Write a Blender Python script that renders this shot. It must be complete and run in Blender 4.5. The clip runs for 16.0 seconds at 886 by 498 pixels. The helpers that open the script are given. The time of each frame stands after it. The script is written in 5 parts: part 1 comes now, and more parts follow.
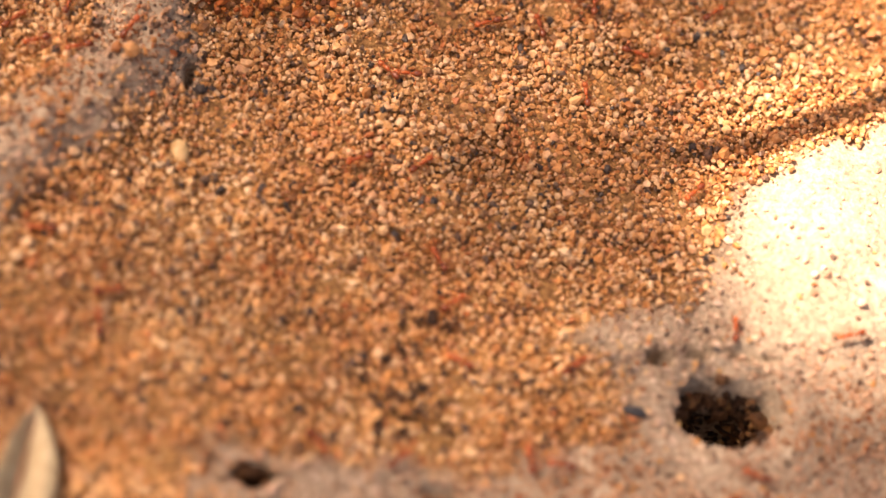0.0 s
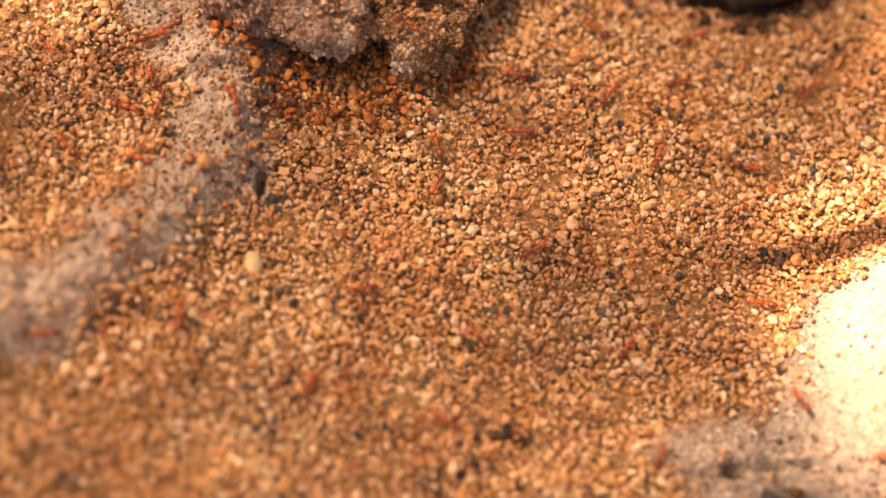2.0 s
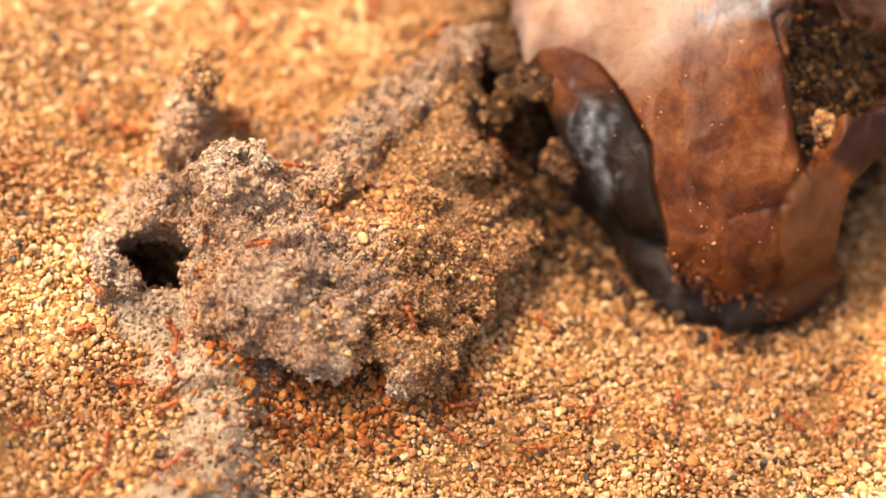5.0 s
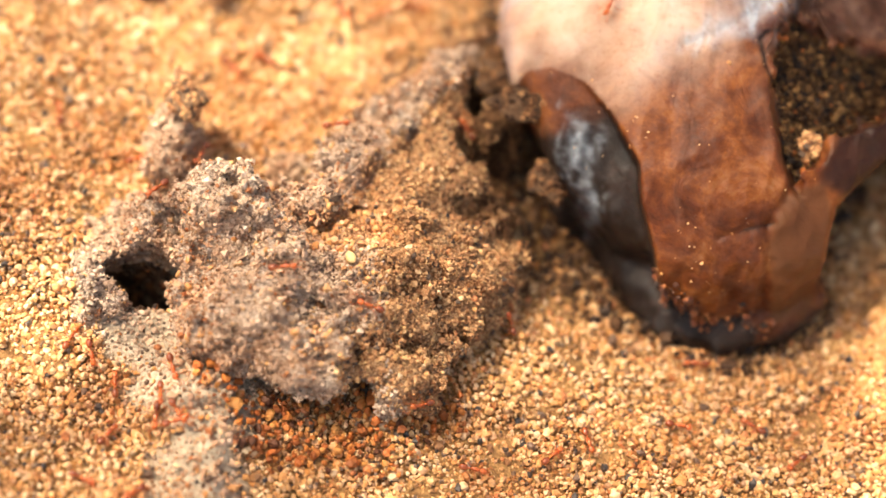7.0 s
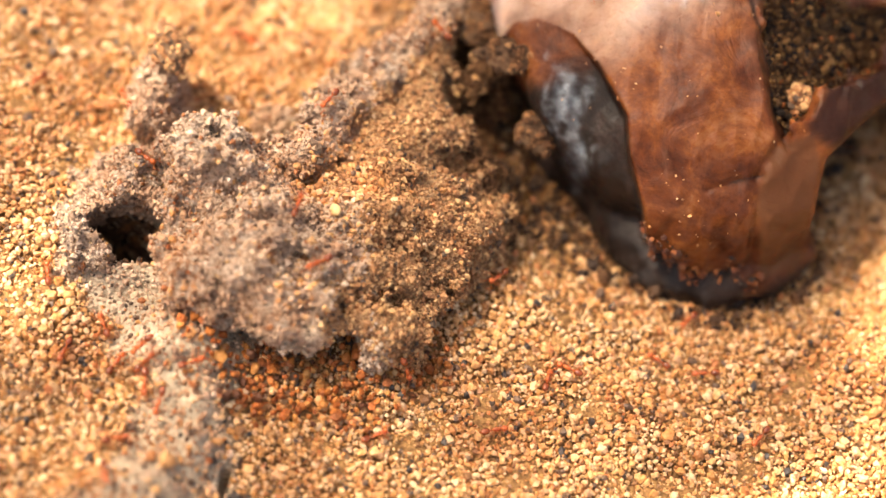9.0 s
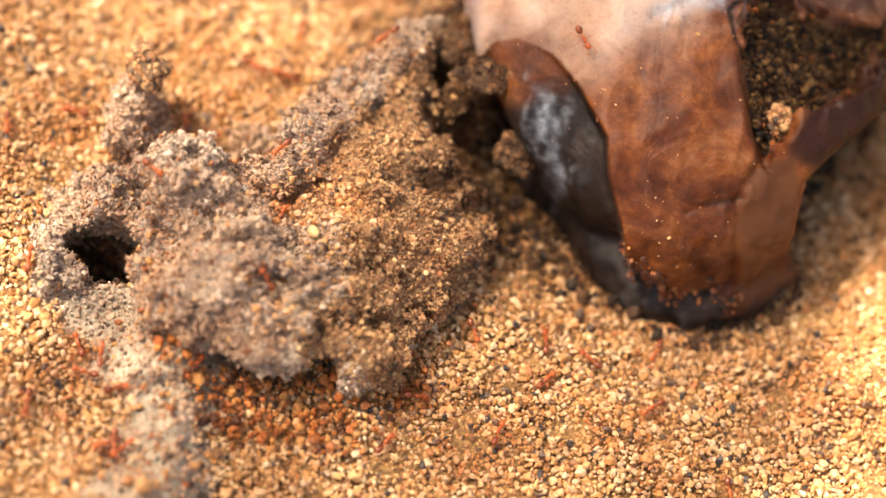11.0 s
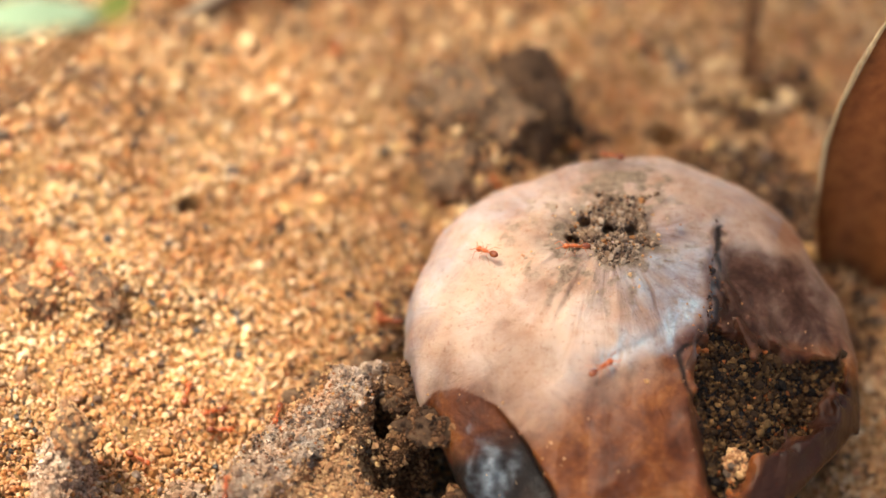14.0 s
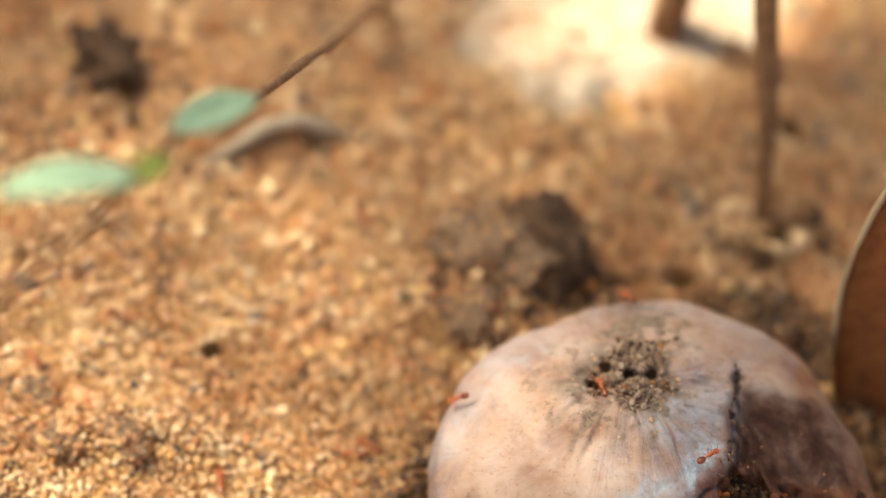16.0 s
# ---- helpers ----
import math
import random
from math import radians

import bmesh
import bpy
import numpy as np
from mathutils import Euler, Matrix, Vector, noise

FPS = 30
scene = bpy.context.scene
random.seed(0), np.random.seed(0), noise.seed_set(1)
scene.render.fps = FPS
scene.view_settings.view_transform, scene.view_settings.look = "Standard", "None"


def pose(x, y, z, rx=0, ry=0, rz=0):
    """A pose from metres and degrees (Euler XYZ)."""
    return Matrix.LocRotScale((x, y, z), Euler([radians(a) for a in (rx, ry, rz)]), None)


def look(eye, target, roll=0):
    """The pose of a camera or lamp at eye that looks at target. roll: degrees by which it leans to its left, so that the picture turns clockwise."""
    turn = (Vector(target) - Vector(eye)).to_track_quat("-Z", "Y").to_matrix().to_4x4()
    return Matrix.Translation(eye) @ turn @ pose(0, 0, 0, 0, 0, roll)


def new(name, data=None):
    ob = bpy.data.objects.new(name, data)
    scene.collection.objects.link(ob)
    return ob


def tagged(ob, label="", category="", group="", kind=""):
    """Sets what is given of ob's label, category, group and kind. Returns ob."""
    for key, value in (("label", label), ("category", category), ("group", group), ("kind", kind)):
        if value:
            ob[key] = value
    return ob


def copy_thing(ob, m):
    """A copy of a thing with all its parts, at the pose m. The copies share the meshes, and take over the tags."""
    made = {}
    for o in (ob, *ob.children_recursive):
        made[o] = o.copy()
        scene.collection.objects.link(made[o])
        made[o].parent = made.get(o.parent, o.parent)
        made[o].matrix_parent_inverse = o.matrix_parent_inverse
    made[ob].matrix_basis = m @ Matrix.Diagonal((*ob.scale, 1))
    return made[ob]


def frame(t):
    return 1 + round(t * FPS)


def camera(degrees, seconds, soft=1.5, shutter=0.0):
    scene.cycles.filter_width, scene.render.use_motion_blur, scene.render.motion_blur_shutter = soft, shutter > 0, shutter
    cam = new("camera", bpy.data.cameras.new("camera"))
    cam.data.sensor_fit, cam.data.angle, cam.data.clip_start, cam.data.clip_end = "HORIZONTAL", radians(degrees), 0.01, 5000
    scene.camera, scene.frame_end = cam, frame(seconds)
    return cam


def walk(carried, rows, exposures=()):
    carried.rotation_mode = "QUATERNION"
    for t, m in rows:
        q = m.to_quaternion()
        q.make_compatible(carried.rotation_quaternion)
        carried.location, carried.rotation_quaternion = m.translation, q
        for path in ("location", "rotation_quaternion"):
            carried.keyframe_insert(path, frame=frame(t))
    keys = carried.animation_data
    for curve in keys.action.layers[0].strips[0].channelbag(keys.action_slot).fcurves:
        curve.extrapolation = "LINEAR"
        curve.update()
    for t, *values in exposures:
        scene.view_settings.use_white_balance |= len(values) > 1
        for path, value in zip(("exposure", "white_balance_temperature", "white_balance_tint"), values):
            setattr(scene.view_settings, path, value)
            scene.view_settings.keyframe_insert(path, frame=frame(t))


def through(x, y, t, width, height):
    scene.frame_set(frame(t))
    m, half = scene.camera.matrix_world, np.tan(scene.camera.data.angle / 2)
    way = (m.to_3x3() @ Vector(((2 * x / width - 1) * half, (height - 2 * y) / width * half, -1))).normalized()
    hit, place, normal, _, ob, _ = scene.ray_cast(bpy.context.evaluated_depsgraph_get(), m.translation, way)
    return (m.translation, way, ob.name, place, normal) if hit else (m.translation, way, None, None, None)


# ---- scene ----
# All plan numbers below are centimetres; CM turns them into metres.
CM = 0.01
cam = camera(22.0, 16.0, soft=1.5)
cam.data.dof.use_dof = True
cam.data.dof.focus_distance = 0.248
cam.data.dof.aperture_fstop = 8.5
PATH = [
    (0, (0.00238, -0.18605, 0.21126), (0.01995, -0.07104, -0.01002), 16.88),
    (0.5, (0.00254, -0.18377, 0.21204), (0.01935, -0.07101, -0.01045), 16.45),
    (1, (0.00083, -0.18225, 0.21351), (0.01752, -0.07018, -0.00934), 16.38),
    (1.5, (-0.00035, -0.18054, 0.21346), (0.01503, -0.06625, -0.00835), 15.54),
    (2, (-0.00475, -0.17417, 0.21683), (0.01047, -0.06170, -0.00593), 15.89),
    (2.5, (-0.00681, -0.17145, 0.21763), (0.00786, -0.05818, -0.00475), 16.10),
    (3, (-0.00728, -0.16489, 0.21953), (0.00645, -0.05211, -0.00316), 16.02),
    (3.5, (-0.00515, -0.16281, 0.22014), (0.00559, -0.04709, -0.00121), 14.73),
    (4, (-0.00510, -0.16124, 0.22107), (0.00679, -0.03876, 0.00345), 14.84),
    (4.5, (-0.00628, -0.16024, 0.22212), (0.00575, -0.03363, 0.00689), 14.71),
    (4.7, (-0.00671, -0.15944, 0.22325), (0.00533, -0.03177, 0.00864), 14.70),
    (6.8, (-0.00702, -0.16275, 0.22046), (0.00609, -0.02785, 0.01038), 14.81),
    (7, (-0.00796, -0.16302, 0.22016), (0.00621, -0.02806, 0.01019), 15.19),
    (7.5, (-0.00777, -0.16360, 0.21893), (0.00682, -0.02883, 0.00887), 15.28),
    (8, (-0.00660, -0.16221, 0.21880), (0.00803, -0.02939, 0.00751), 15.37),
    (8.5, (-0.00570, -0.16335, 0.21797), (0.00867, -0.03115, 0.00627), 15.33),
    (10.8, (-0.00588, -0.15945, 0.21923), (0.01087, -0.02934, 0.00642), 16.40),
    (11, (-0.00666, -0.15886, 0.21933), (0.01069, -0.02841, 0.00677), 16.63),
    (11.5, (-0.00776, -0.15530, 0.22025), (0.00983, -0.02340, 0.00860), 16.64),
    (12, (-0.00731, -0.15178, 0.22060), (0.00899, -0.01799, 0.01004), 16.03),
    (12.2, (-0.00763, -0.15014, 0.22001), (0.00939, -0.01449, 0.01070), 16.21),
    (12.5, (-0.00810, -0.14690, 0.22176), (0.00879, -0.00909, 0.01386), 15.69),
    (13, (-0.00675, -0.14146, 0.22163), (0.01173, -0.00192, 0.01503), 15.62),
    (13.5, (-0.00738, -0.13775, 0.22061), (0.01152, 0.00549, 0.01658), 15.24),
    (14, (-0.00708, -0.13552, 0.22166), (0.01150, 0.01027, 0.01942), 14.60),
    (14.5, (-0.00769, -0.13498, 0.22285), (0.01089, 0.01359, 0.02264), 14.25),
    (15, (-0.00889, -0.13571, 0.22449), (0.01013, 0.01595, 0.02666), 14.10),
    (15.5, (-0.00988, -0.13558, 0.22582), (0.00911, 0.01774, 0.02926), 13.97),
    (16, (-0.01043, -0.13495, 0.22663), (0.00633, 0.02058, 0.03162), 13.38),
]
EXPOSURES = [(0.0, 1.8, 8700.0, 27.0), (2.0, 1.8, 9200.0, 28.0), (3.5, 1.95, 9200.0, 24.0), (4.7, 2.35, 8600.0, 14.0), (6.8, 2.68, 7600.0, 5.0),
             (8.7, 2.62, 7700.0, 8.0), (10.8, 2.5, 7500.0, 7.0), (12.5, 2.5, 6700.0, 0.0), (14.5, 2.15, 6900.0, -2.0), (15.5, 1.98, 7400.0, 2.0), (16.0, 2.05, 6600.0, -6.0)]
walk(cam, [(t, look(eye, target, roll)) for t, eye, target, roll in PATH], EXPOSURES)

# ---- world and sun ----
SUN_ELEVATION, SUN_AZIMUTH = 58.0, 165.0      # azimuth: degrees from +x towards +y
_e, _a = radians(SUN_ELEVATION), radians(SUN_AZIMUTH)
SUNWARD = Vector((math.cos(_e) * math.cos(_a), math.cos(_e) * math.sin(_a), math.sin(_e)))
world = bpy.data.worlds.new("sky")
scene.world = world
world.use_nodes = True
_n = world.node_tree.nodes
_sky = _n.new("ShaderNodeTexSky")
_sky.sky_type = "NISHITA"
_sky.sun_disc = False
_sky.dust_density = 5.0
_sky.sun_elevation = _e
_sky.sun_rotation = radians(90.0 - SUN_AZIMUTH)
world.node_tree.links.new(_sky.outputs["Color"], _n["Background"].inputs["Color"])
_n["Background"].inputs["Strength"].default_value = 0.055
sun = new("sun", bpy.data.lights.new("sun", "SUN"))
sun.data.energy = 5.0
sun.data.angle = radians(0.53)
sun.data.color = (1.0, 0.96, 0.91)
sun.matrix_basis = look(tuple(SUNWARD * 2.0), (0, 0, 0))

# ---- noise, distance fields and mesh tools ----
def value_noise(p, size, seed):
    """Smooth noise in -1..1 at the points p (n, 3); size: its grain."""
    q = np.asarray(p, float) / size + seed * 17.31
    i = np.floor(q).astype(np.int64)
    f = q - i
    f = f * f * (3 - 2 * f)
    out = np.zeros(len(q))
    for dx in (0, 1):
        for dy in (0, 1):
            for dz in (0, 1):
                h = (i[:, 0] + dx) * 73856093 ^ (i[:, 1] + dy) * 19349663 ^ (i[:, 2] + dz) * 83492791 ^ seed * 2654435
                h = (h ^ (h >> 13)) * 1274126177 & 0x7FFFFFFF
                h = (h ^ (h >> 16)) & 0xFFFF
                w = (f[:, 0] if dx else 1 - f[:, 0]) * (f[:, 1] if dy else 1 - f[:, 1]) * (f[:, 2] if dz else 1 - f[:, 2])
                out += w * (h / 32767.5 - 1)
    return out


def fractal(p, size, seed, octaves=3, fall=0.5):
    return sum(fall ** k * value_noise(p, size / 2 ** k, seed + k) for k in range(octaves))


def flat(x, y):
    return np.stack([np.ravel(x), np.ravel(y), np.zeros(np.size(x))], -1)


def step01(a, b, v):
    u = np.clip((v - a) / (b - a), 0, 1)
    return u * u * (3 - 2 * u)


def along(x, y, line):
    """Distance from points to a polyline of (x, y), and the side (positive: to its left)."""
    best, side = np.full(np.shape(x), 1e9), np.zeros(np.shape(x))
    for (ax, ay), (bx, by) in zip(line, line[1:]):
        ux, uy = bx - ax, by - ay
        k = np.clip(((x - ax) * ux + (y - ay) * uy) / (ux * ux + uy * uy), 0, 1)
        d = np.hypot(x - ax - k * ux, y - ay - k * uy)
        s = np.sign(ux * (y - ay) - uy * (x - ax))
        side = np.where(d < best, s, side)
        best = np.minimum(best, d)
    return best, side


def inside(x, y, ring):
    """Signed distance to a closed ring of (x, y): negative within it."""
    d, _ = along(x, y, ring + ring[:1])
    odd = np.zeros(np.shape(x), bool)
    for (ax, ay), (bx, by) in zip(ring, ring[1:] + ring[:1]):
        cut = (ay > y) != (by > y)
        odd ^= cut & (x < (bx - ax) * (y - ay) / (by - ay + 1e-12) + ax)
    return np.where(odd, -d, d)


def ellipsoid(p, centre, radii, turn=0.0):
    q = p - np.array(centre)
    c, s = math.cos(radians(turn)), math.sin(radians(turn))
    q = np.stack([c * q[:, 0] + s * q[:, 1], -s * q[:, 0] + c * q[:, 1], q[:, 2]], -1)
    k = np.linalg.norm(q / np.array(radii), axis=1)
    return (k - 1) * min(radii) * 0.5 + (k - 1) * np.mean(radii) * 0.5


def union(a, b, soft):
    h = np.clip(0.5 + 0.5 * (b - a) / soft, 0, 1)
    return b * (1 - h) + a * h - soft * h * (1 - h)


def carve(a, b, soft):
    return -union(-a, b, soft)


def surface_net(field, low, high, step):
    """The surface field(points) = 0 within the box, as vertices and quads."""
    low, high = np.array(low, float), np.array(high, float)
    n = np.ceil((high - low) / step).astype(int) + 1
    axes = [low[k] + step * np.arange(n[k]) for k in range(3)]
    # a coarse pass finds the band round the surface; only there is the field worked out in full
    cn = n // 4 + 2
    rough = field(np.stack(np.meshgrid(*[low[k] + 4 * step * np.arange(cn[k]) for k in range(3)], indexing="ij"), -1).reshape(-1, 3)).reshape(cn)
    band = np.abs(rough) < 0.5
    for k in range(3):
        band = band | np.roll(band, 1, k) | np.roll(band, -1, k)
    pick = np.ix_(*[np.arange(m) // 4 for m in n])
    v, fine = rough[pick], np.argwhere(band[pick])
    v[tuple(fine.T)] = field(low + step * fine)
    cells = n - 1
    total, count = np.zeros((*cells, 3)), np.zeros(cells)
    corner = [(a, b, c) for a in (0, 1) for b in (0, 1) for c in (0, 1)]

    def at(o):
        return v[o[0]:o[0] + cells[0], o[1]:o[1] + cells[1], o[2]:o[2] + cells[2]]

    for o in corner:
        for k in range(3):
            if o[k] == 0:
                far = list(o)
                far[k] = 1
                a, b = at(o), at(far)
                cut = (a < 0) != (b < 0)
                f = np.where(cut, a / np.where(cut, a - b, 1), 0)
                for m in range(3):
                    total[..., m] += np.where(cut, o[m] + (f if m == k else 0), 0)
                count += cut
    live = count > 0
    index = np.full(cells, -1)
    index[live] = np.arange(live.sum())
    place = (np.argwhere(live) + total[live] / count[live][:, None]) * step + low
    quads = []
    for k in range(3):
        a, b = (k + 1) % 3, (k + 2) % 3
        lowc = [slice(1, cells[m]) for m in range(3)]
        lowc[k] = slice(0, cells[k])
        first = v[tuple(lowc)]
        nxt = list(lowc)
        nxt[k] = slice(1, cells[k] + 1)
        second = v[tuple(nxt)]
        for sign in (True, False):
            hit = ((first < 0) & (second >= 0)) if sign else ((first >= 0) & (second < 0))
            pos = np.argwhere(hit)
            for m in range(3):
                if m != k:
                    pos[:, m] += 1
            ea, eb = np.zeros(3, int), np.zeros(3, int)
            ea[a], eb[b] = 1, 1
            ring = [pos - ea - eb, pos - eb, pos, pos - ea]
            q = np.stack([index[tuple(r.T)] for r in ring], -1)
            quads.append(q if sign else q[:, ::-1])
    quads = np.concatenate(quads)
    return place, quads[(quads >= 0).all(1)]


def mesh_from(name, places, faces, smooth=True):
    """A mesh from vertex places in centimetres and faces of equal size."""
    me = bpy.data.meshes.new(name)
    places, faces = np.asarray(places, np.float32) * CM, np.asarray(faces, np.int32)
    k = faces.shape[1]
    me.vertices.add(len(places))
    me.vertices.foreach_set("co", places.ravel())
    me.loops.add(faces.size)
    me.loops.foreach_set("vertex_index", faces.ravel())
    me.polygons.add(len(faces))
    me.polygons.foreach_set("loop_start", np.arange(0, faces.size, k, dtype=np.int32))
    me.polygons.foreach_set("use_smooth", np.full(len(faces), smooth))
    me.update(calc_edges=True)
    me.validate()
    return me


def paint(me, name, values):
    layer = me.attributes.new(name, "FLOAT", "POINT")
    layer.data.foreach_set("value", np.asarray(values, np.float32))


def normals_of(places, faces):
    a, b, c = places[faces[:, 0]], places[faces[:, 1]], places[faces[:, 2]]
    fn = np.cross(b - a, c - a)
    out = np.zeros_like(places)
    for k in range(faces.shape[1]):
        np.add.at(out, faces[:, k], fn)
    return out / np.maximum(np.linalg.norm(out, axis=1), 1e-12)[:, None]


def ico():
    g = (1 + 5 ** 0.5) / 2
    v = np.array([(-1, g, 0), (1, g, 0), (-1, -g, 0), (1, -g, 0), (0, -1, g), (0, 1, g), (0, -1, -g), (0, 1, -g),
                  (g, 0, -1), (g, 0, 1), (-g, 0, -1), (-g, 0, 1)], float)
    f = np.array([(0, 11, 5), (0, 5, 1), (0, 1, 7), (0, 7, 10), (0, 10, 11), (1, 5, 9), (5, 11, 4), (11, 10, 2), (10, 7, 6), (7, 1, 8),
                  (3, 9, 4), (3, 4, 2), (3, 2, 6), (3, 6, 8), (3, 8, 9), (4, 9, 5), (2, 4, 11), (6, 2, 10), (8, 6, 7), (9, 8, 1)])
    return v / np.linalg.norm(v[0]), f


def octa():
    v = np.array([(1, 0, 0), (-1, 0, 0), (0, 1, 0), (0, -1, 0), (0, 0, 1), (0, 0, -1)], float) * 1.1
    return v, np.array([(0, 2, 4), (2, 1, 4), (1, 3, 4), (3, 0, 4), (2, 0, 5), (1, 2, 5), (3, 1, 5), (0, 3, 5)])


def grains_mesh(name, places, radii, seed, rough=0.28, small=False):
    """Loose grains, each an angular lump of 20 faces (8 if small), at the given places."""
    rng = np.random.default_rng(seed)
    v, f = octa() if small else ico()
    n = len(places)
    shape = 1 + rough * rng.uniform(-1, 1, (n, len(v), 1))
    q = rng.normal(size=(n, 4))
    q /= np.linalg.norm(q, axis=1)[:, None]
    w, x, y, z = q.T
    turn = np.stack([1 - 2 * (y * y + z * z), 2 * (x * y - z * w), 2 * (x * z + y * w), 2 * (x * y + z * w), 1 - 2 * (x * x + z * z),
                     2 * (y * z - x * w), 2 * (x * z - y * w), 2 * (y * z + x * w), 1 - 2 * (x * x + y * y)], -1).reshape(n, 3, 3)
    size = radii[:, None] * rng.uniform(0.72, 1.28, (n, 3))
    body = v[None] * shape * size[:, None, :]
    body = np.einsum("nij,nkj->nki", turn, body) + places[:, None, :]
    faces = f[None] + len(v) * np.arange(n)[:, None, None]
    return mesh_from(name, body.reshape(-1, 3), faces.reshape(-1, 3), smooth=False)


def part(name, bm, material, parent, label=""):
    """Links a bmesh (or a ready mesh) as one object under a thing."""
    if isinstance(bm, bmesh.types.BMesh):
        me = bpy.data.meshes.new(name)
        bm.to_mesh(me)
        bm.free()
    else:
        me = bm
    if not me.materials:
        me.materials.append(material)
    ob = new(name, me)
    ob.parent = parent
    if label:
        ob["label"] = label
    return ob


def tube(points, radii, sides=8):
    """A closed bmesh tube along points (metres)."""
    bm = bmesh.new()
    rings = []
    pts = [Vector(p) for p in points]
    for k, p in enumerate(pts):
        d = (pts[min(k + 1, len(pts) - 1)] - pts[max(k - 1, 0)]).normalized()
        u = d.orthogonal().normalized() if k == 0 else (u - d * u.dot(d)).normalized()
        w = d.cross(u)
        rings.append([bm.verts.new(p + radii[k] * (math.cos(a) * u + math.sin(a) * w))
                      for a in (2 * math.pi * j / sides for j in range(sides))])
    for r, s in zip(rings, rings[1:]):
        for j in range(sides):
            bm.faces.new((r[j], r[(j + 1) % sides], s[(j + 1) % sides], s[j]))
    bm.faces.new(rings[0][::-1])
    bm.faces.new(rings[-1])
    for f in bm.faces:
        f.smooth = True
    return bm


def lump(radii, jitter=0.0, size=1.0, seed=1, detail=2):
    """A bmesh ball stretched to radii (metres) with a noisy surface."""
    bm = bmesh.new()
    bmesh.ops.create_icosphere(bm, subdivisions=detail, radius=1.0)
    for v in bm.verts:
        k = 1 + jitter * noise.noise(v.co * size + Vector((seed * 3.7, seed, -seed)))
        v.co = Vector((v.co.x * radii[0], v.co.y * radii[1], v.co.z * radii[2])) * k
    for f in bm.faces:
        f.smooth = True
    return bm

# ---- materials ----
def material(name):
    m = bpy.data.materials.new(name)
    m.use_nodes = True
    return m, m.node_tree.nodes, m.node_tree.links, m.node_tree.nodes["Principled BSDF"]


def node(nodes, kind, **values):
    n = nodes.new(kind)
    for key, value in values.items():
        n.inputs[key.replace("_", " ")].default_value = value
    return n


def ramp(nodes, stops, mode="LINEAR"):
    n = nodes.new("ShaderNodeValToRGB")
    n.color_ramp.interpolation = mode
    e = n.color_ramp.elements
    while len(e) < len(stops):
        e.new(0.5)
    for k, (at, colour) in enumerate(stops):
        e[k].position = at
        e[k].color = (*colour, 1)
    return n


def mix(nodes, links, factor, a, b, mode="MIX"):
    n = nodes.new("ShaderNodeMix")
    n.data_type = "RGBA"
    n.blend_type = mode
    for socket, value in (("Factor", factor), ("A", a), ("B", b)):
        s = [i for i in n.inputs if i.name == socket and (i.type == "VALUE" if socket == "Factor" else i.type == "RGBA")][0]
        if isinstance(value, bpy.types.NodeSocket):
            links.new(value, s)
        else:
            s.default_value = (*value, 1) if socket != "Factor" else value
    return [o for o in n.outputs if o.type == "RGBA"][0]


def coords(nodes, links, scale, detail=4.0, rough=0.6, kind="ShaderNodeTexNoise"):
    c = nodes.new("ShaderNodeTexCoord")
    n = nodes.new(kind)
    n.inputs["Scale"].default_value = scale
    if kind == "ShaderNodeTexNoise":
        n.inputs["Detail"].default_value = detail
        n.inputs["Roughness"].default_value = rough
    links.new(c.outputs["Object"], n.inputs["Vector"])
    return n


def relief(nodes, links, source, shader, strength=0.5, distance=0.0003):
    b = nodes.new("ShaderNodeBump")
    b.inputs["Strength"].default_value = strength
    b.inputs["Distance"].default_value = distance
    links.new(source, b.inputs["Height"])
    links.new(b.outputs["Normal"], shader.inputs["Normal"])
    return b


def grain_material(name, stops, rough=0.6, spec=0.35, stain=(0.86, 0.78, 0.72)):
    """Grains: each island draws its own colour; a fine mottling runs over all."""
    m, n, l, s = material(name)
    geo = n.new("ShaderNodeNewGeometry")
    r = ramp(n, stops, "CONSTANT")
    l.new(geo.outputs["Random Per Island"], r.inputs["Fac"])
    spot = coords(n, l, 2600.0, 3.0)
    tone = ramp(n, [(0.3, (0.72, 0.68, 0.65)), (0.7, (1.0, 1.0, 1.0))])
    l.new(spot.outputs["Fac"], tone.inputs["Fac"])
    wide = coords(n, l, 75.0, 5.0)
    wash = ramp(n, [(0.38, stain), (0.6, (1.0, 1.0, 1.0))])
    l.new(wide.outputs["Fac"], wash.inputs["Fac"])
    c = mix(n, l, 1.0, r.outputs["Color"], tone.outputs["Color"], "MULTIPLY")
    c = mix(n, l, 1.0, c, wash.outputs["Color"], "MULTIPLY")
    l.new(c, s.inputs["Base Color"])
    s.inputs["Roughness"].default_value = rough
    s.inputs["Specular IOR Level"].default_value = spec
    relief(n, l, spot.outputs["Fac"], s, 0.5, 0.00015)
    return m


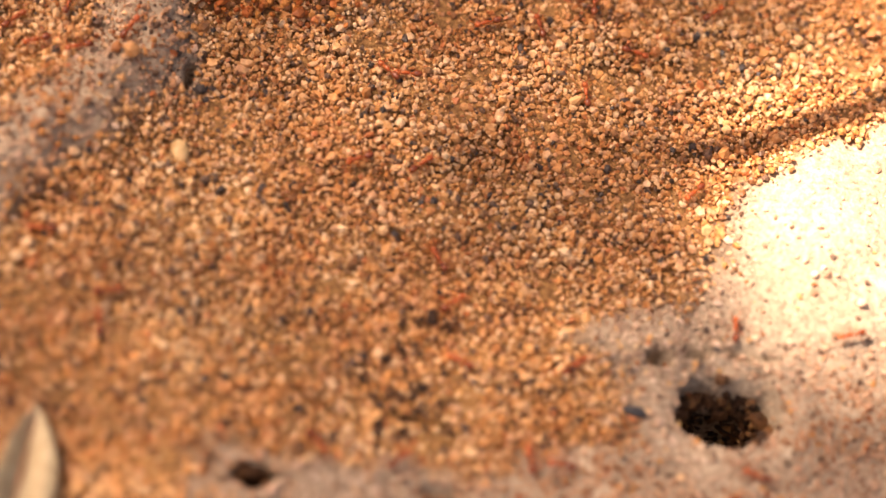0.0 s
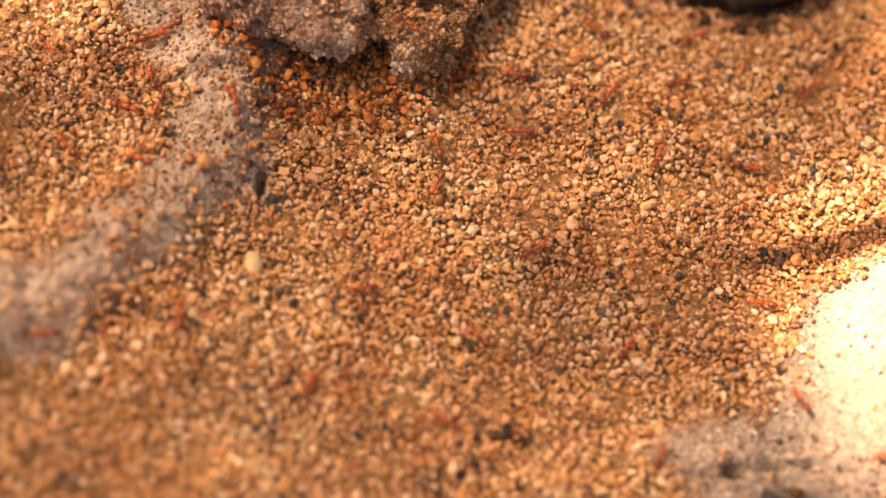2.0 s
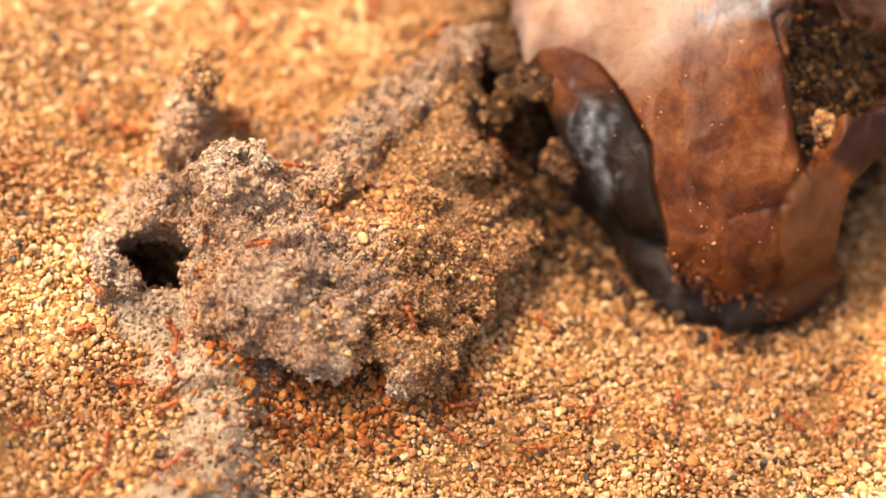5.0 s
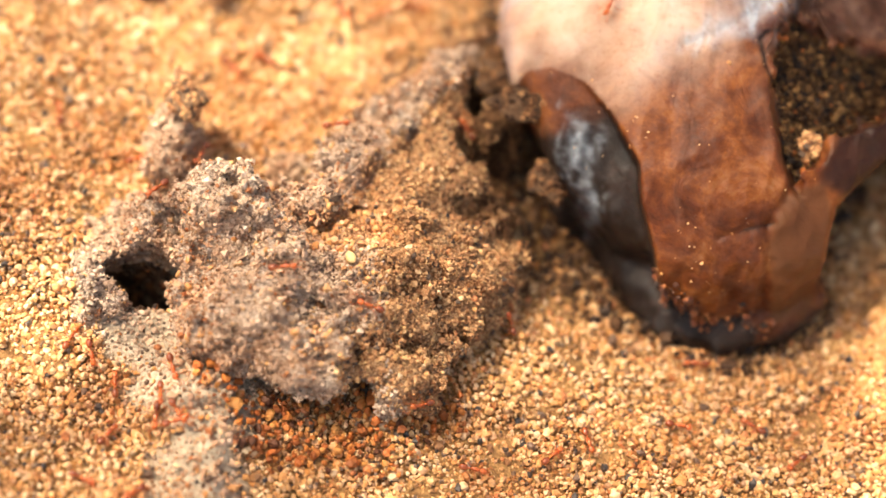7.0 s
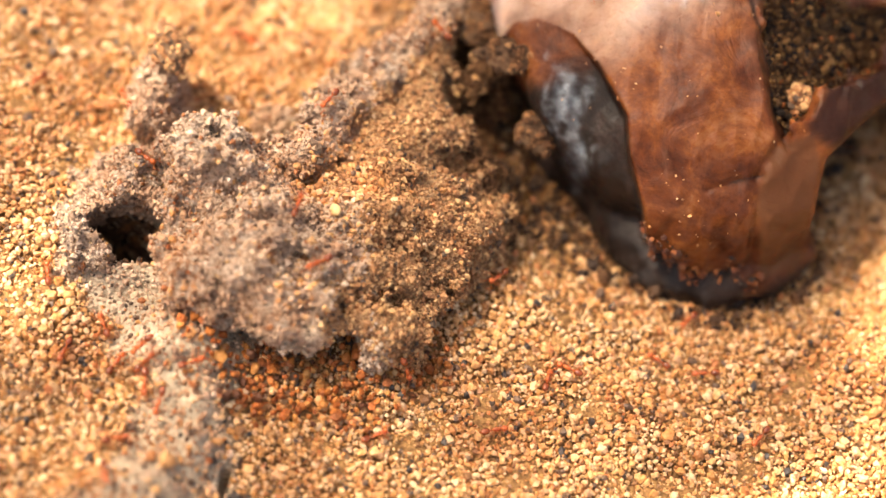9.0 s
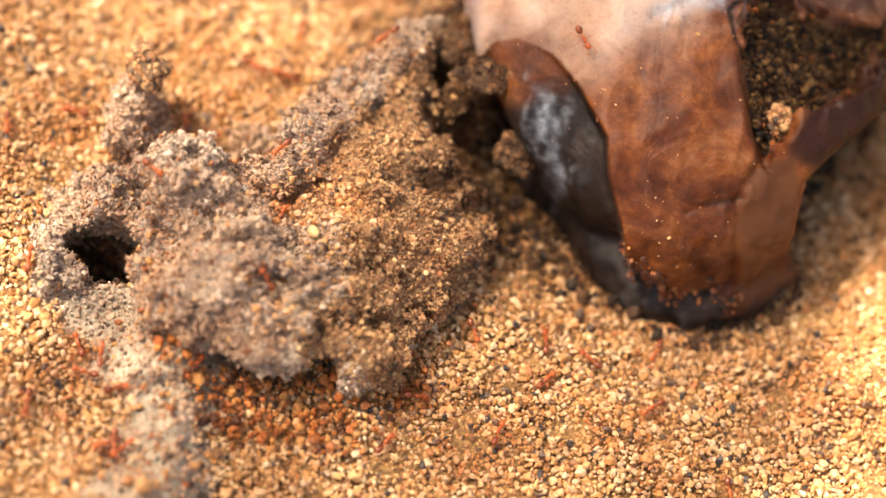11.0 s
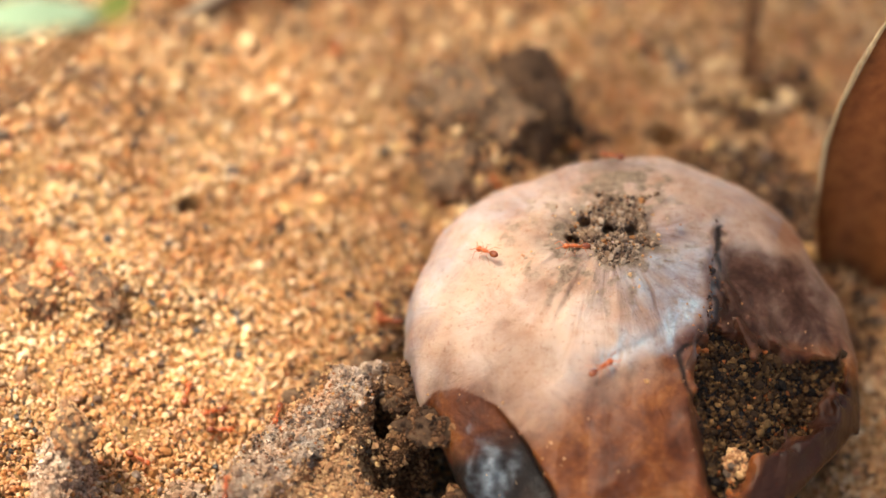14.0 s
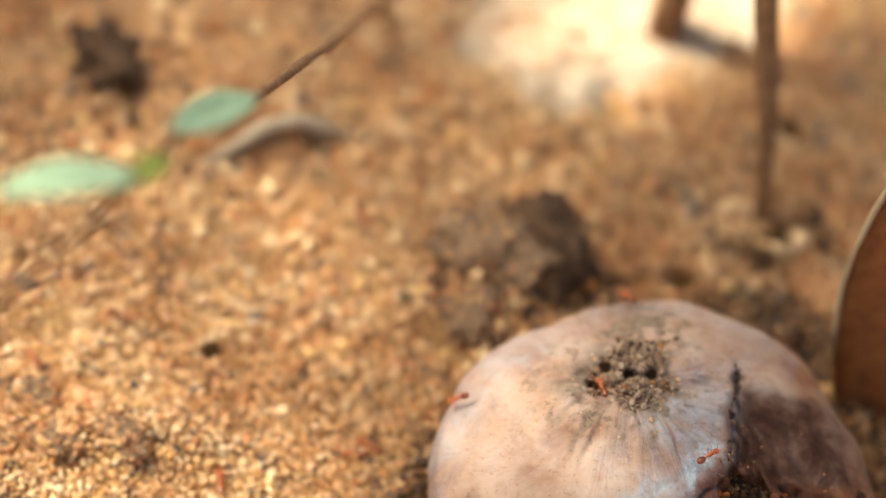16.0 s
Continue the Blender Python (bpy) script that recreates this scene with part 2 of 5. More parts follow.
SAND = grain_material("sand_grains", [
    (0.0, (0.72, 0.40, 0.165)), (0.15, (0.60, 0.285, 0.092)), (0.28, (0.79, 0.50, 0.25)), (0.44, (0.66, 0.345, 0.13)),
    (0.55, (0.82, 0.58, 0.34)), (0.67, (0.46, 0.19, 0.06)), (0.74, (0.70, 0.41, 0.22)), (0.83, (0.32, 0.155, 0.065)),
    (0.895, (0.18, 0.11, 0.07)), (0.94, (0.065, 0.050, 0.042)), (0.967, (0.60, 0.22, 0.08))], 0.5, 0.45, (0.80, 0.64, 0.54))
GRIT = grain_material("coarse_grit", [
    (0.0, (0.07, 0.045, 0.032)), (0.10, (0.22, 0.11, 0.05)), (0.30, (0.78, 0.52, 0.27)), (0.56, (0.16, 0.11, 0.075)), (0.64, (0.42, 0.15, 0.045)),
    (0.8, (0.70, 0.42, 0.17)), (0.92, (0.22, 0.15, 0.11))], 0.65, 0.3)
CRUMB = grain_material("soil_crumbs", [
    (0.0, (0.59, 0.43, 0.31)), (0.24, (0.49, 0.345, 0.24)), (0.42, (0.72, 0.55, 0.42)), (0.62, (0.38, 0.255, 0.175)),
    (0.74, (0.69, 0.52, 0.37)), (0.86, (0.17, 0.12, 0.09)), (0.93, (0.76, 0.46, 0.20)), (0.96, (0.40, 0.16, 0.07))], 0.8, 0.2, (0.74, 0.54, 0.42))
WARMCRUMB = grain_material("brown_crumbs", [
    (0.0, (0.50, 0.25, 0.115)), (0.3, (0.38, 0.18, 0.08)), (0.5, (0.60, 0.345, 0.165)), (0.68, (0.27, 0.125, 0.06)),
    (0.8, (0.68, 0.41, 0.19)), (0.93, (0.13, 0.085, 0.06))], 0.8, 0.2)
# Dark damp soil; these crumbs also paint the shade inside the pits.
DARKCRUMB = grain_material("dark_crumbs", [
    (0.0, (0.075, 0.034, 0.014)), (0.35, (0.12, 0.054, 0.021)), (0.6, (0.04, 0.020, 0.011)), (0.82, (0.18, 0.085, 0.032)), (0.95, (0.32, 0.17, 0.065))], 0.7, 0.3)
MIDCRUMB = grain_material("mid_brown_crumbs", [
    (0.0, (0.19, 0.085, 0.036)), (0.3, (0.11, 0.048, 0.020)), (0.55, (0.27, 0.13, 0.056)), (0.75, (0.06, 0.028, 0.014)), (0.88, (0.36, 0.19, 0.085))], 0.8, 0.2)
FILLING = grain_material("filling_crumbs", [
    (0.0, (0.075, 0.036, 0.014)), (0.3, (0.040, 0.020, 0.009)), (0.5, (0.12, 0.060, 0.022)), (0.7, (0.015, 0.009, 0.006)),
    (0.84, (0.22, 0.12, 0.045)), (0.95, (0.30, 0.09, 0.025))], 0.8, 0.15)
RUST = grain_material("rust_crumbs", [
    (0.0, (0.20, 0.052, 0.014)), (0.25, (0.08, 0.024, 0.010)), (0.45, (0.32, 0.10, 0.025)), (0.68, (0.03, 0.014, 0.009)), (0.92, (0.40, 0.16, 0.045))], 0.5, 0.4)
ORANGE = grain_material("orange_crumbs", [
    (0.0, (0.50, 0.165, 0.036)), (0.25, (0.30, 0.085, 0.020)), (0.45, (0.62, 0.27, 0.075)), (0.65, (0.11, 0.036, 0.014)), (0.78, (0.44, 0.12, 0.026))], 0.6, 0.3)
SCARDIRT = grain_material("scar_dirt", [
    (0.0, (0.30, 0.195, 0.13)), (0.25, (0.17, 0.10, 0.064)), (0.42, (0.44, 0.31, 0.215)), (0.66, (0.07, 0.042, 0.03)),
    (0.76, (0.28, 0.175, 0.11)), (0.93, (0.40, 0.17, 0.06))], 0.85, 0.15)


def ground_material():
    m, n, l, s = material("ground")
    soil = n.new("ShaderNodeAttribute")
    soil.attribute_name = "soil"
    fine = coords(n, l, 1500.0, 4.0, 0.7)
    wide = coords(n, l, 90.0, 4.0)
    sandy = ramp(n, [(0.3, (0.10, 0.05, 0.02)), (0.5, (0.26, 0.13, 0.05)), (0.7, (0.48, 0.26, 0.10))])
    grey = ramp(n, [(0.3, (0.20, 0.145, 0.10)), (0.48, (0.40, 0.31, 0.22)), (0.68, (0.58, 0.47, 0.345))])
    l.new(fine.outputs["Fac"], sandy.inputs["Fac"])
    l.new(fine.outputs["Fac"], grey.inputs["Fac"])
    wash = ramp(n, [(0.35, (0.75, 0.72, 0.7)), (0.65, (1.0, 1.0, 1.0))])
    l.new(wide.outputs["Fac"], wash.inputs["Fac"])
    c = mix(n, l, soil.outputs["Fac"], sandy.outputs["Color"], grey.outputs["Color"])
    c = mix(n, l, 1.0, c, wash.outputs["Color"], "MULTIPLY")
    l.new(c, s.inputs["Base Color"])
    s.inputs["Roughness"].default_value = 0.9
    s.inputs["Specular IOR Level"].default_value = 0.15
    relief(n, l, fine.outputs["Fac"], s, 0.9, 0.0004)
    return m


def clay_material():
    """Crusted fine soil: pinkish grey where dry, brown on the warm side, darkened for shade in the trench; crumbly at
    three grains.
    """
    m, n, l, s = material("mound_soil")

    def mask(name):
        a = n.new("ShaderNodeAttribute")
        a.attribute_name = name
        return a.outputs["Fac"]

    def tones(source, stops):
        r = ramp(n, stops)
        l.new(source.outputs["Fac"], r.inputs["Fac"])
        return r.outputs["Color"]

    fine = coords(n, l, 3200.0, 4.0, 0.7)
    mid = coords(n, l, 900.0, 4.0, 0.65)
    wide = coords(n, l, 210.0, 5.0, 0.65)
    grey = tones(fine, [(0.34, (0.18, 0.12, 0.088)), (0.46, (0.47, 0.345, 0.26)), (0.60, (0.72, 0.56, 0.44))])
    brown = tones(fine, [(0.32, (0.13, 0.060, 0.028)), (0.48, (0.34, 0.185, 0.095)), (0.64, (0.56, 0.35, 0.19))])
    # brown soil tone, darkened to carry the trench's shade
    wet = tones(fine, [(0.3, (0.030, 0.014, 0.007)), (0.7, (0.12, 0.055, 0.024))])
    stain = tones(wide, [(0.34, (0.62, 0.42, 0.30)), (0.5, (1.0, 0.95, 0.90)), (0.62, (1.0, 1.0, 1.0)), (0.74, (0.88, 0.66, 0.46))])
    shade = tones(mid, [(0.30, (0.55, 0.47, 0.42)), (0.45, (1.0, 1.0, 1.0))])
    c = mix(n, l, mask("warm"), grey, brown)
    c = mix(n, l, 1.0, c, stain, "MULTIPLY")
    c = mix(n, l, 1.0, c, shade, "MULTIPLY")
    l.new(mix(n, l, mask("umber"), c, wet), s.inputs["Base Color"])
    s.inputs["Roughness"].default_value = 0.92
    s.inputs["Specular IOR Level"].default_value = 0.12
    both = n.new("ShaderNodeMath")
    both.operation = "MULTIPLY_ADD"
    l.new(mid.outputs["Fac"], both.inputs[0])
    both.inputs[1].default_value = 1.6
    l.new(fine.outputs["Fac"], both.inputs[2])
    relief(n, l, both.outputs["Value"], s, 1.0, 0.0006)
    return m


def plain_material(name, low, high, scale, rough=0.6, spec=0.3, bump=0.3, distance=0.0002, through=0.0):
    """Mottled between two colours at one grain, washed at a tenth of it."""
    m, n, l, s = material(name)
    fine = coords(n, l, scale, 5.0, 0.65)
    wide = coords(n, l, scale * 0.12, 3.0)
    tone = ramp(n, [(0.3, low), (0.7, high)])
    l.new(fine.outputs["Fac"], tone.inputs["Fac"])
    wash = ramp(n, [(0.3, (0.7, 0.68, 0.66)), (0.65, (1.0, 1.0, 1.0))])
    l.new(wide.outputs["Fac"], wash.inputs["Fac"])
    l.new(mix(n, l, 1.0, tone.outputs["Color"], wash.outputs["Color"], "MULTIPLY"), s.inputs["Base Color"])
    s.inputs["Roughness"].default_value = rough
    s.inputs["Specular IOR Level"].default_value = spec
    if through:
        s.inputs["Subsurface Weight"].default_value = through
        s.inputs["Subsurface Radius"].default_value = (0.002, 0.001, 0.0006)
        s.inputs["Subsurface Scale"].default_value = 1.0
    relief(n, l, fine.outputs["Fac"], s, bump, distance)
    return m


def skin_material():
    """Rotting fruit skin: cream where it is dry and taut, brown and glossy where it is soft, grey mould and dirt on top."""
    m, n, l, s = material("fruit_skin")

    def mask(name):
        a = n.new("ShaderNodeAttribute")
        a.attribute_name = name
        return a.outputs["Fac"]

    vein = coords(n, l, 170.0, 9.0, 0.72)
    vein.inputs["Distortion"].default_value = 0.35
    fine = coords(n, l, 1500.0, 4.0, 0.7)
    wide = coords(n, l, 90.0, 4.0)
    # wrinkles that run out from the scar, and a net of finer ones over all the skin
    run = n.new("ShaderNodeAttribute")
    run.attribute_name = "fold"
    fold = node(n, "ShaderNodeTexNoise", Scale=1.0, Detail=6.0, Roughness=0.62)
    fold.inputs["Distortion"].default_value = 0.9
    l.new(run.outputs["Vector"], fold.inputs["Vector"])
    net = coords(n, l, 420.0, 5.0, 0.6)
    net.inputs["Distortion"].default_value = 0.4
    crack = n.new("ShaderNodeMath")
    crack.operation = "ABSOLUTE"
    centre = n.new("ShaderNodeMath")
    centre.operation = "SUBTRACT"
    centre.inputs[1].default_value = 0.5
    l.new(net.outputs["Fac"], centre.inputs[0])
    l.new(centre.outputs["Value"], crack.inputs[0])

    def tones(source, stops):
        r = ramp(n, stops)
        l.new(source.outputs["Fac"], r.inputs["Fac"])
        return r.outputs["Color"]

    pale = tones(wide, [(0.3, (0.33, 0.165, 0.095)), (0.45, (0.42, 0.26, 0.18)), (0.58, (0.46, 0.315, 0.245)), (0.72, (0.37, 0.29, 0.26))])
    brown = tones(vein, [(0.30, (0.038, 0.009, 0.003)), (0.42, (0.082, 0.020, 0.006)), (0.50, (0.122, 0.032, 0.008)), (0.58, (0.19, 0.057, 0.013)), (0.68, (0.25, 0.105, 0.04))])
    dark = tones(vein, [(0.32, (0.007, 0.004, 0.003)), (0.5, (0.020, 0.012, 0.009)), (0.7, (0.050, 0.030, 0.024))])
    mauve = tones(vein, [(0.34, (0.022, 0.007, 0.004)), (0.46, (0.060, 0.022, 0.012)), (0.56, (0.11, 0.052, 0.033)), (0.68, (0.20, 0.125, 0.095))])
    tan = tones(wide, [(0.3, (0.080, 0.026, 0.009)), (0.7, (0.135, 0.052, 0.021))])
    white = tones(fine, [(0.3, (0.24, 0.265, 0.30)), (0.7, (0.47, 0.50, 0.53))])
    haze = tones(fold, [(0.3, (0.16, 0.105, 0.10)), (0.5, (0.27, 0.205, 0.205)), (0.7, (0.38, 0.32, 0.31))])
    dirt = tones(fine, [(0.3, (0.10, 0.060, 0.038)), (0.55, (0.23, 0.15, 0.10)), (0.75, (0.36, 0.26, 0.18))])
    lines = tones(fold, [(0.30, (0.86, 0.78, 0.74)), (0.44, (0.98, 0.96, 0.95)), (0.7, (1.0, 1.0, 1.0))])
    speck = tones(fine, [(0.32, (0.80, 0.71, 0.65)), (0.44, (1.0, 1.0, 1.0))])
    patchy = tones(fold, [(0.36, (0.15, 0.15, 0.15)), (0.58, (1.0, 1.0, 1.0))])
    broken = mix(n, l, 1.0, patchy, mask("mould"), "MULTIPLY")
    fade = mix(n, l, 1.0, tones(net, [(0.36, (0.35, 0.35, 0.35)), (0.6, (1.0, 1.0, 1.0))]), mask("haze"), "MULTIPLY")
    streak = tones(fold, [(0.54, (0.0, 0.0, 0.0)), (0.72, (0.18, 0.18, 0.18))])
    web = ramp(n, [(0.0, (0.06, 0.06, 0.06)), (0.09, (0.0, 0.0, 0.0))])
    l.new(crack.outputs["Value"], web.inputs["Fac"])
    web = mix(n, l, 1.0, web.outputs["Color"], tones(wide, [(0.42, (0.0, 0.0, 0.0)), (0.62, (1.0, 1.0, 1.0))]), "MULTIPLY")
    pale = mix(n, l, 1.0, pale, tones(vein, [(0.38, (0.80, 0.72, 0.68)), (0.54, (1.0, 1.0, 1.0))]), "MULTIPLY")
    c = mix(n, l, mask("brown"), pale, brown)
    c = mix(n, l, mix(n, l, 1.0, streak, mask("brown"), "MULTIPLY"), c, (0.24, 0.125, 0.08))
    c = mix(n, l, mix(n, l, 1.0, web, mask("brown"), "MULTIPLY"), c, (0.34, 0.24, 0.21))
    c = mix(n, l, fade, c, haze)
    c = mix(n, l, mask("mauve"), c, mauve)
    c = mix(n, l, 1.0, c, lines, "MULTIPLY")
    c = mix(n, l, 1.0, c, speck, "MULTIPLY")
    c = mix(n, l, mask("flap"), c, tan)
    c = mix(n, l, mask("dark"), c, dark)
    c = mix(n, l, mask("rim"), c, tones(vein, [(0.3, (0.010, 0.003, 0.002)), (0.6, (0.032, 0.010, 0.005))]))
    c = mix(n, l, broken, c, white)
    c = mix(n, l, mask("dirt"), c, dirt)
    l.new(c, s.inputs["Base Color"])
    gloss = n.new("ShaderNodeMapRange")
    gloss.inputs["To Min"].default_value = 0.62
    gloss.inputs["To Max"].default_value = 0.42
    l.new(mask("brown"), gloss.inputs["Value"])
    l.new(gloss.outputs["Result"], s.inputs["Roughness"])
    s.inputs["Specular IOR Level"].default_value = 0.16
    s.inputs["Subsurface Weight"].default_value = 0.2
    s.inputs["Subsurface Radius"].default_value = (0.0025, 0.001, 0.0006)
    s.inputs["Subsurface Scale"].default_value = 0.5
    both = n.new("ShaderNodeMath")
    both.operation = "MULTIPLY_ADD"
    l.new(crack.outputs["Value"], both.inputs[0])
    both.inputs[1].default_value = 0.12
    l.new(fold.outputs["Fac"], both.inputs[2])
    grain = n.new("ShaderNodeMath")
    grain.operation = "MULTIPLY_ADD"
    l.new(fine.outputs["Fac"], grain.inputs[0])
    grain.inputs[1].default_value = 0.18
    l.new(both.outputs["Value"], grain.inputs[2])
    relief(n, l, grain.outputs["Value"], s, 0.5, 0.0011)
    return m


GROUND, CLAY, SKIN = ground_material(), clay_material(), skin_material()
SEED = plain_material("pale_seed", (0.60, 0.36, 0.14), (0.78, 0.53, 0.26), 900.0, 0.45, 0.4)
BLACKSEED = plain_material("black_seed", (0.02, 0.02, 0.022), (0.05, 0.05, 0.055), 1200.0, 0.35, 0.5)
ROCK = plain_material("dark_clod", (0.045, 0.022, 0.012), (0.16, 0.085, 0.045), 900.0, 0.9, 0.15, 1.0, 0.0006)
BROWNCLOD = plain_material("brown_clod", (0.10, 0.052, 0.028), (0.30, 0.175, 0.10), 900.0, 0.9, 0.15, 1.0, 0.0006)
ANT = plain_material("ant_red", (0.36, 0.06, 0.012), (0.56, 0.13, 0.028), 2500.0, 0.28, 0.5, 0.1, 0.00005, 0.2)
GASTER = plain_material("ant_gaster", (0.14, 0.025, 0.008), (0.34, 0.075, 0.018), 2500.0, 0.25, 0.5, 0.1, 0.00005)
TWIG = plain_material("dry_twig", (0.14, 0.06, 0.025), (0.36, 0.18, 0.08), 800.0, 0.7, 0.3, 0.8, 0.0004)
DRYLEAF = plain_material("dry_leaf", (0.20, 0.055, 0.016), (0.40, 0.14, 0.042), 500.0, 0.55, 0.4, 0.5, 0.0004)
BLEACHED = plain_material("bleached_bark", (0.34, 0.23, 0.14), (0.58, 0.43, 0.29), 600.0, 0.85, 0.2, 0.8, 0.0005)
PALELEAF = plain_material("bleached_leaf", (0.42, 0.30, 0.16), (0.66, 0.53, 0.33), 500.0, 0.7, 0.3, 0.5, 0.0003)
GREEN = plain_material("green_leaf", (0.24, 0.33, 0.16), (0.46, 0.54, 0.36), 500.0, 0.5, 0.4, 0.4, 0.0003)
YOUNG = plain_material("young_leaf", (0.18, 0.20, 0.02), (0.34, 0.34, 0.06), 500.0, 0.5, 0.4, 0.4, 0.0003)
SHADELEAF = plain_material("shade_leaf", (0.05, 0.08, 0.02), (0.09, 0.13, 0.04), 300.0, 0.5, 0.4, 0.3, 0.0003)

# ---- the ground ----
RIDGE = [(-4.2, -9.0), (-3.5, -8.3), (-2.9, -7.75), (-2.35, -7.2), (-1.9, -6.6), (-1.6, -6.0), (-1.55, -5.3), (-1.6, -4.6)]
SOIL_RINGS = [
    [(3.6, -8.4), (4.3, -8.0), (4.8, -7.3), (4.9, -6.4), (5.7, -5.9), (6.6, -5.3), (9.0, -5.0), (9.0, -12.0), (1.8, -11.5), (1.8, -10.4), (2.6, -10.0), (3.8, -9.4), (4.1, -8.9)],
    [(-0.2, -11.6), (0.0, -10.2), (0.9, -10.0), (1.7, -10.0), (2.4, -10.1), (2.4, -11.6)],
    [(1.3, 7.7), (1.9, 7.1), (2.7, 7.3), (3.3, 7.9), (5.0, 9.0), (6.5, 12.0), (1.0, 12.0), (0.8, 8.0)],
    [(-3.2, -3.9), (-2.2, -4.9), (-1.1, -5.2), (-0.9, -4.4), (-2.0, -3.4), (-2.6, -2.4)],
]
PITS = [(-2.62, -3.28, 0.58, 0.38, 1.6), (5.05, -9.02, 0.52, 0.36, 1.9), (0.33, -10.45, 0.20, 0.14, 0.9), (4.25, -8.55, 0.14, 0.10, 0.5), (4.65, -8.45, 0.16, 0.07, 0.25), (5.2, -8.4, 0.3, 0.08, 0.15), (1.9, -9.6, 0.3, 0.05, 0.15), (2.2, -10.35, 0.25, 0.08, 0.2), (-1.02, -6.05, 0.06, 0.18, 0.35),
        (-1.75, 2.42, 0.14, 0.10, 0.4), (2.75, 4.1, 0.2, 0.12, 0.4), (5.3, 5.5, 0.2, 0.16, 0.4), (5.5, 7.5, 0.2, 0.16, 0.5), (3.95, 4.6, 0.22, 0.15, 0.5)]


def soil_at(x, y):
    """How far the ground is fine grey soil (1) and not sand (0)."""
    w = 0.28 * value_noise(flat(x, y), 0.7, 5) + 0.16 * value_noise(flat(x, y), 0.25, 6)
    w = w.reshape(np.shape(x))
    out = np.zeros(np.shape(x))
    for ring in SOIL_RINGS:
        out = np.maximum(out, 1 - step01(-0.15, 0.22, inside(x, y, ring) + w))
    d, side = along(x, y, RIDGE)
    out = np.maximum(out, 0.93 * (1 - step01(0.25, 0.7, d - np.where(side > 0, 0.1, 0.0) + w * 1.3)))
    return out


def ground_z(x, y):
    """The ground's height in centimetres."""
    x, y = np.asarray(x, float), np.asarray(y, float)
    p = flat(x, y)
    z = (0.10 * value_noise(p, 2.6, 1) + 0.07 * fractal(p, 0.9, 2, 3) + 0.03 * value_noise(p, 0.22, 9)).reshape(np.shape(x))
    d, side = along(x, y, RIDGE)
    wave = (0.25 * value_noise(p, 0.6, 11)).reshape(np.shape(x))
    rough = (0.10 * value_noise(p, 0.3, 14) + 0.07 * value_noise(p, 0.14, 15)).reshape(np.shape(x))
    steep = np.where(side < 0, 0.38, 0.75) * (1 + wave)
    z = z + (0.36 + wave * 0.9 + rough) * np.exp(-(d / steep) ** 2)
    z = z - 0.35 * np.exp(-(((x - 3.4) / 2.6) ** 2 + ((y + 0.4) / 2.8) ** 2) ** 2)
    z = z + 0.30 * np.exp(-(((x - 6.0) / 1.3) ** 2 + ((y + 7.0) / 2.2) ** 2))
    z = z + 0.35 * np.exp(-(((x + 2.6) / 0.9) ** 2 + ((y - 1.1) / 0.4) ** 2)) + 0.5 * np.exp(-(((x - 1.6) / 0.6) ** 2 + ((y - 3.6) / 0.9) ** 2))
    z = z + (0.35 + 0.5 * wave + rough) * np.exp(-(((x - 6.5) / 1.0) ** 2 + ((y + 2.9) / 0.9) ** 2))
    z = z + (0.5 + wave + rough) * np.exp(-(((x - 2.2) / 0.7) ** 2 + ((y - 8.0) / 0.9) ** 2))
    ragged = (0.16 * value_noise(p, 0.35, 12) + 0.12 * value_noise(p, 0.16, 13)).reshape(np.shape(x))
    for cx, cy, rx, ry, deep in PITS:
        k = np.hypot((x - cx) / rx, (y - cy) / ry)
        z = z - deep * (1 - step01(0.78, 1.08, k + ragged)) + 0.05 * np.exp(-((k - 1.5) / 0.35) ** 2)
    return z


def graded(low, high, step, out):
    """Grid lines: even between low and high, then ever wider to the distance out."""
    mid = list(np.arange(low, high + step / 2, step))
    wide, k = [], step
    while (wide[-1] if wide else 0) < out:
        k *= 1.35
        wide.append((wide[-1] if wide else 0) + k)
    return np.array([low - w for w in wide[::-1]] + mid + [high + w for w in wide])


gx, gy = graded(-6.5, 8.5, 0.05, 500), graded(-12.5, 12.0, 0.05, 500)
GX, GY = np.meshgrid(gx, gy, indexing="ij")
GZ = ground_z(GX, GY)
_i = np.arange(len(gx) * len(gy)).reshape(len(gx), len(gy))
_f = np.stack([_i[:-1, :-1], _i[1:, :-1], _i[1:, 1:], _i[:-1, 1:]], -1).reshape(-1, 4)
_me = mesh_from("ground", np.stack([GX, GY, GZ], -1).reshape(-1, 3), _f)
paint(_me, "soil", soil_at(GX, GY).ravel())
_me.materials.append(GROUND)
ground = tagged(new("ground", _me), "sandy ground with patches of fine grey soil", "ground", kind="structure")

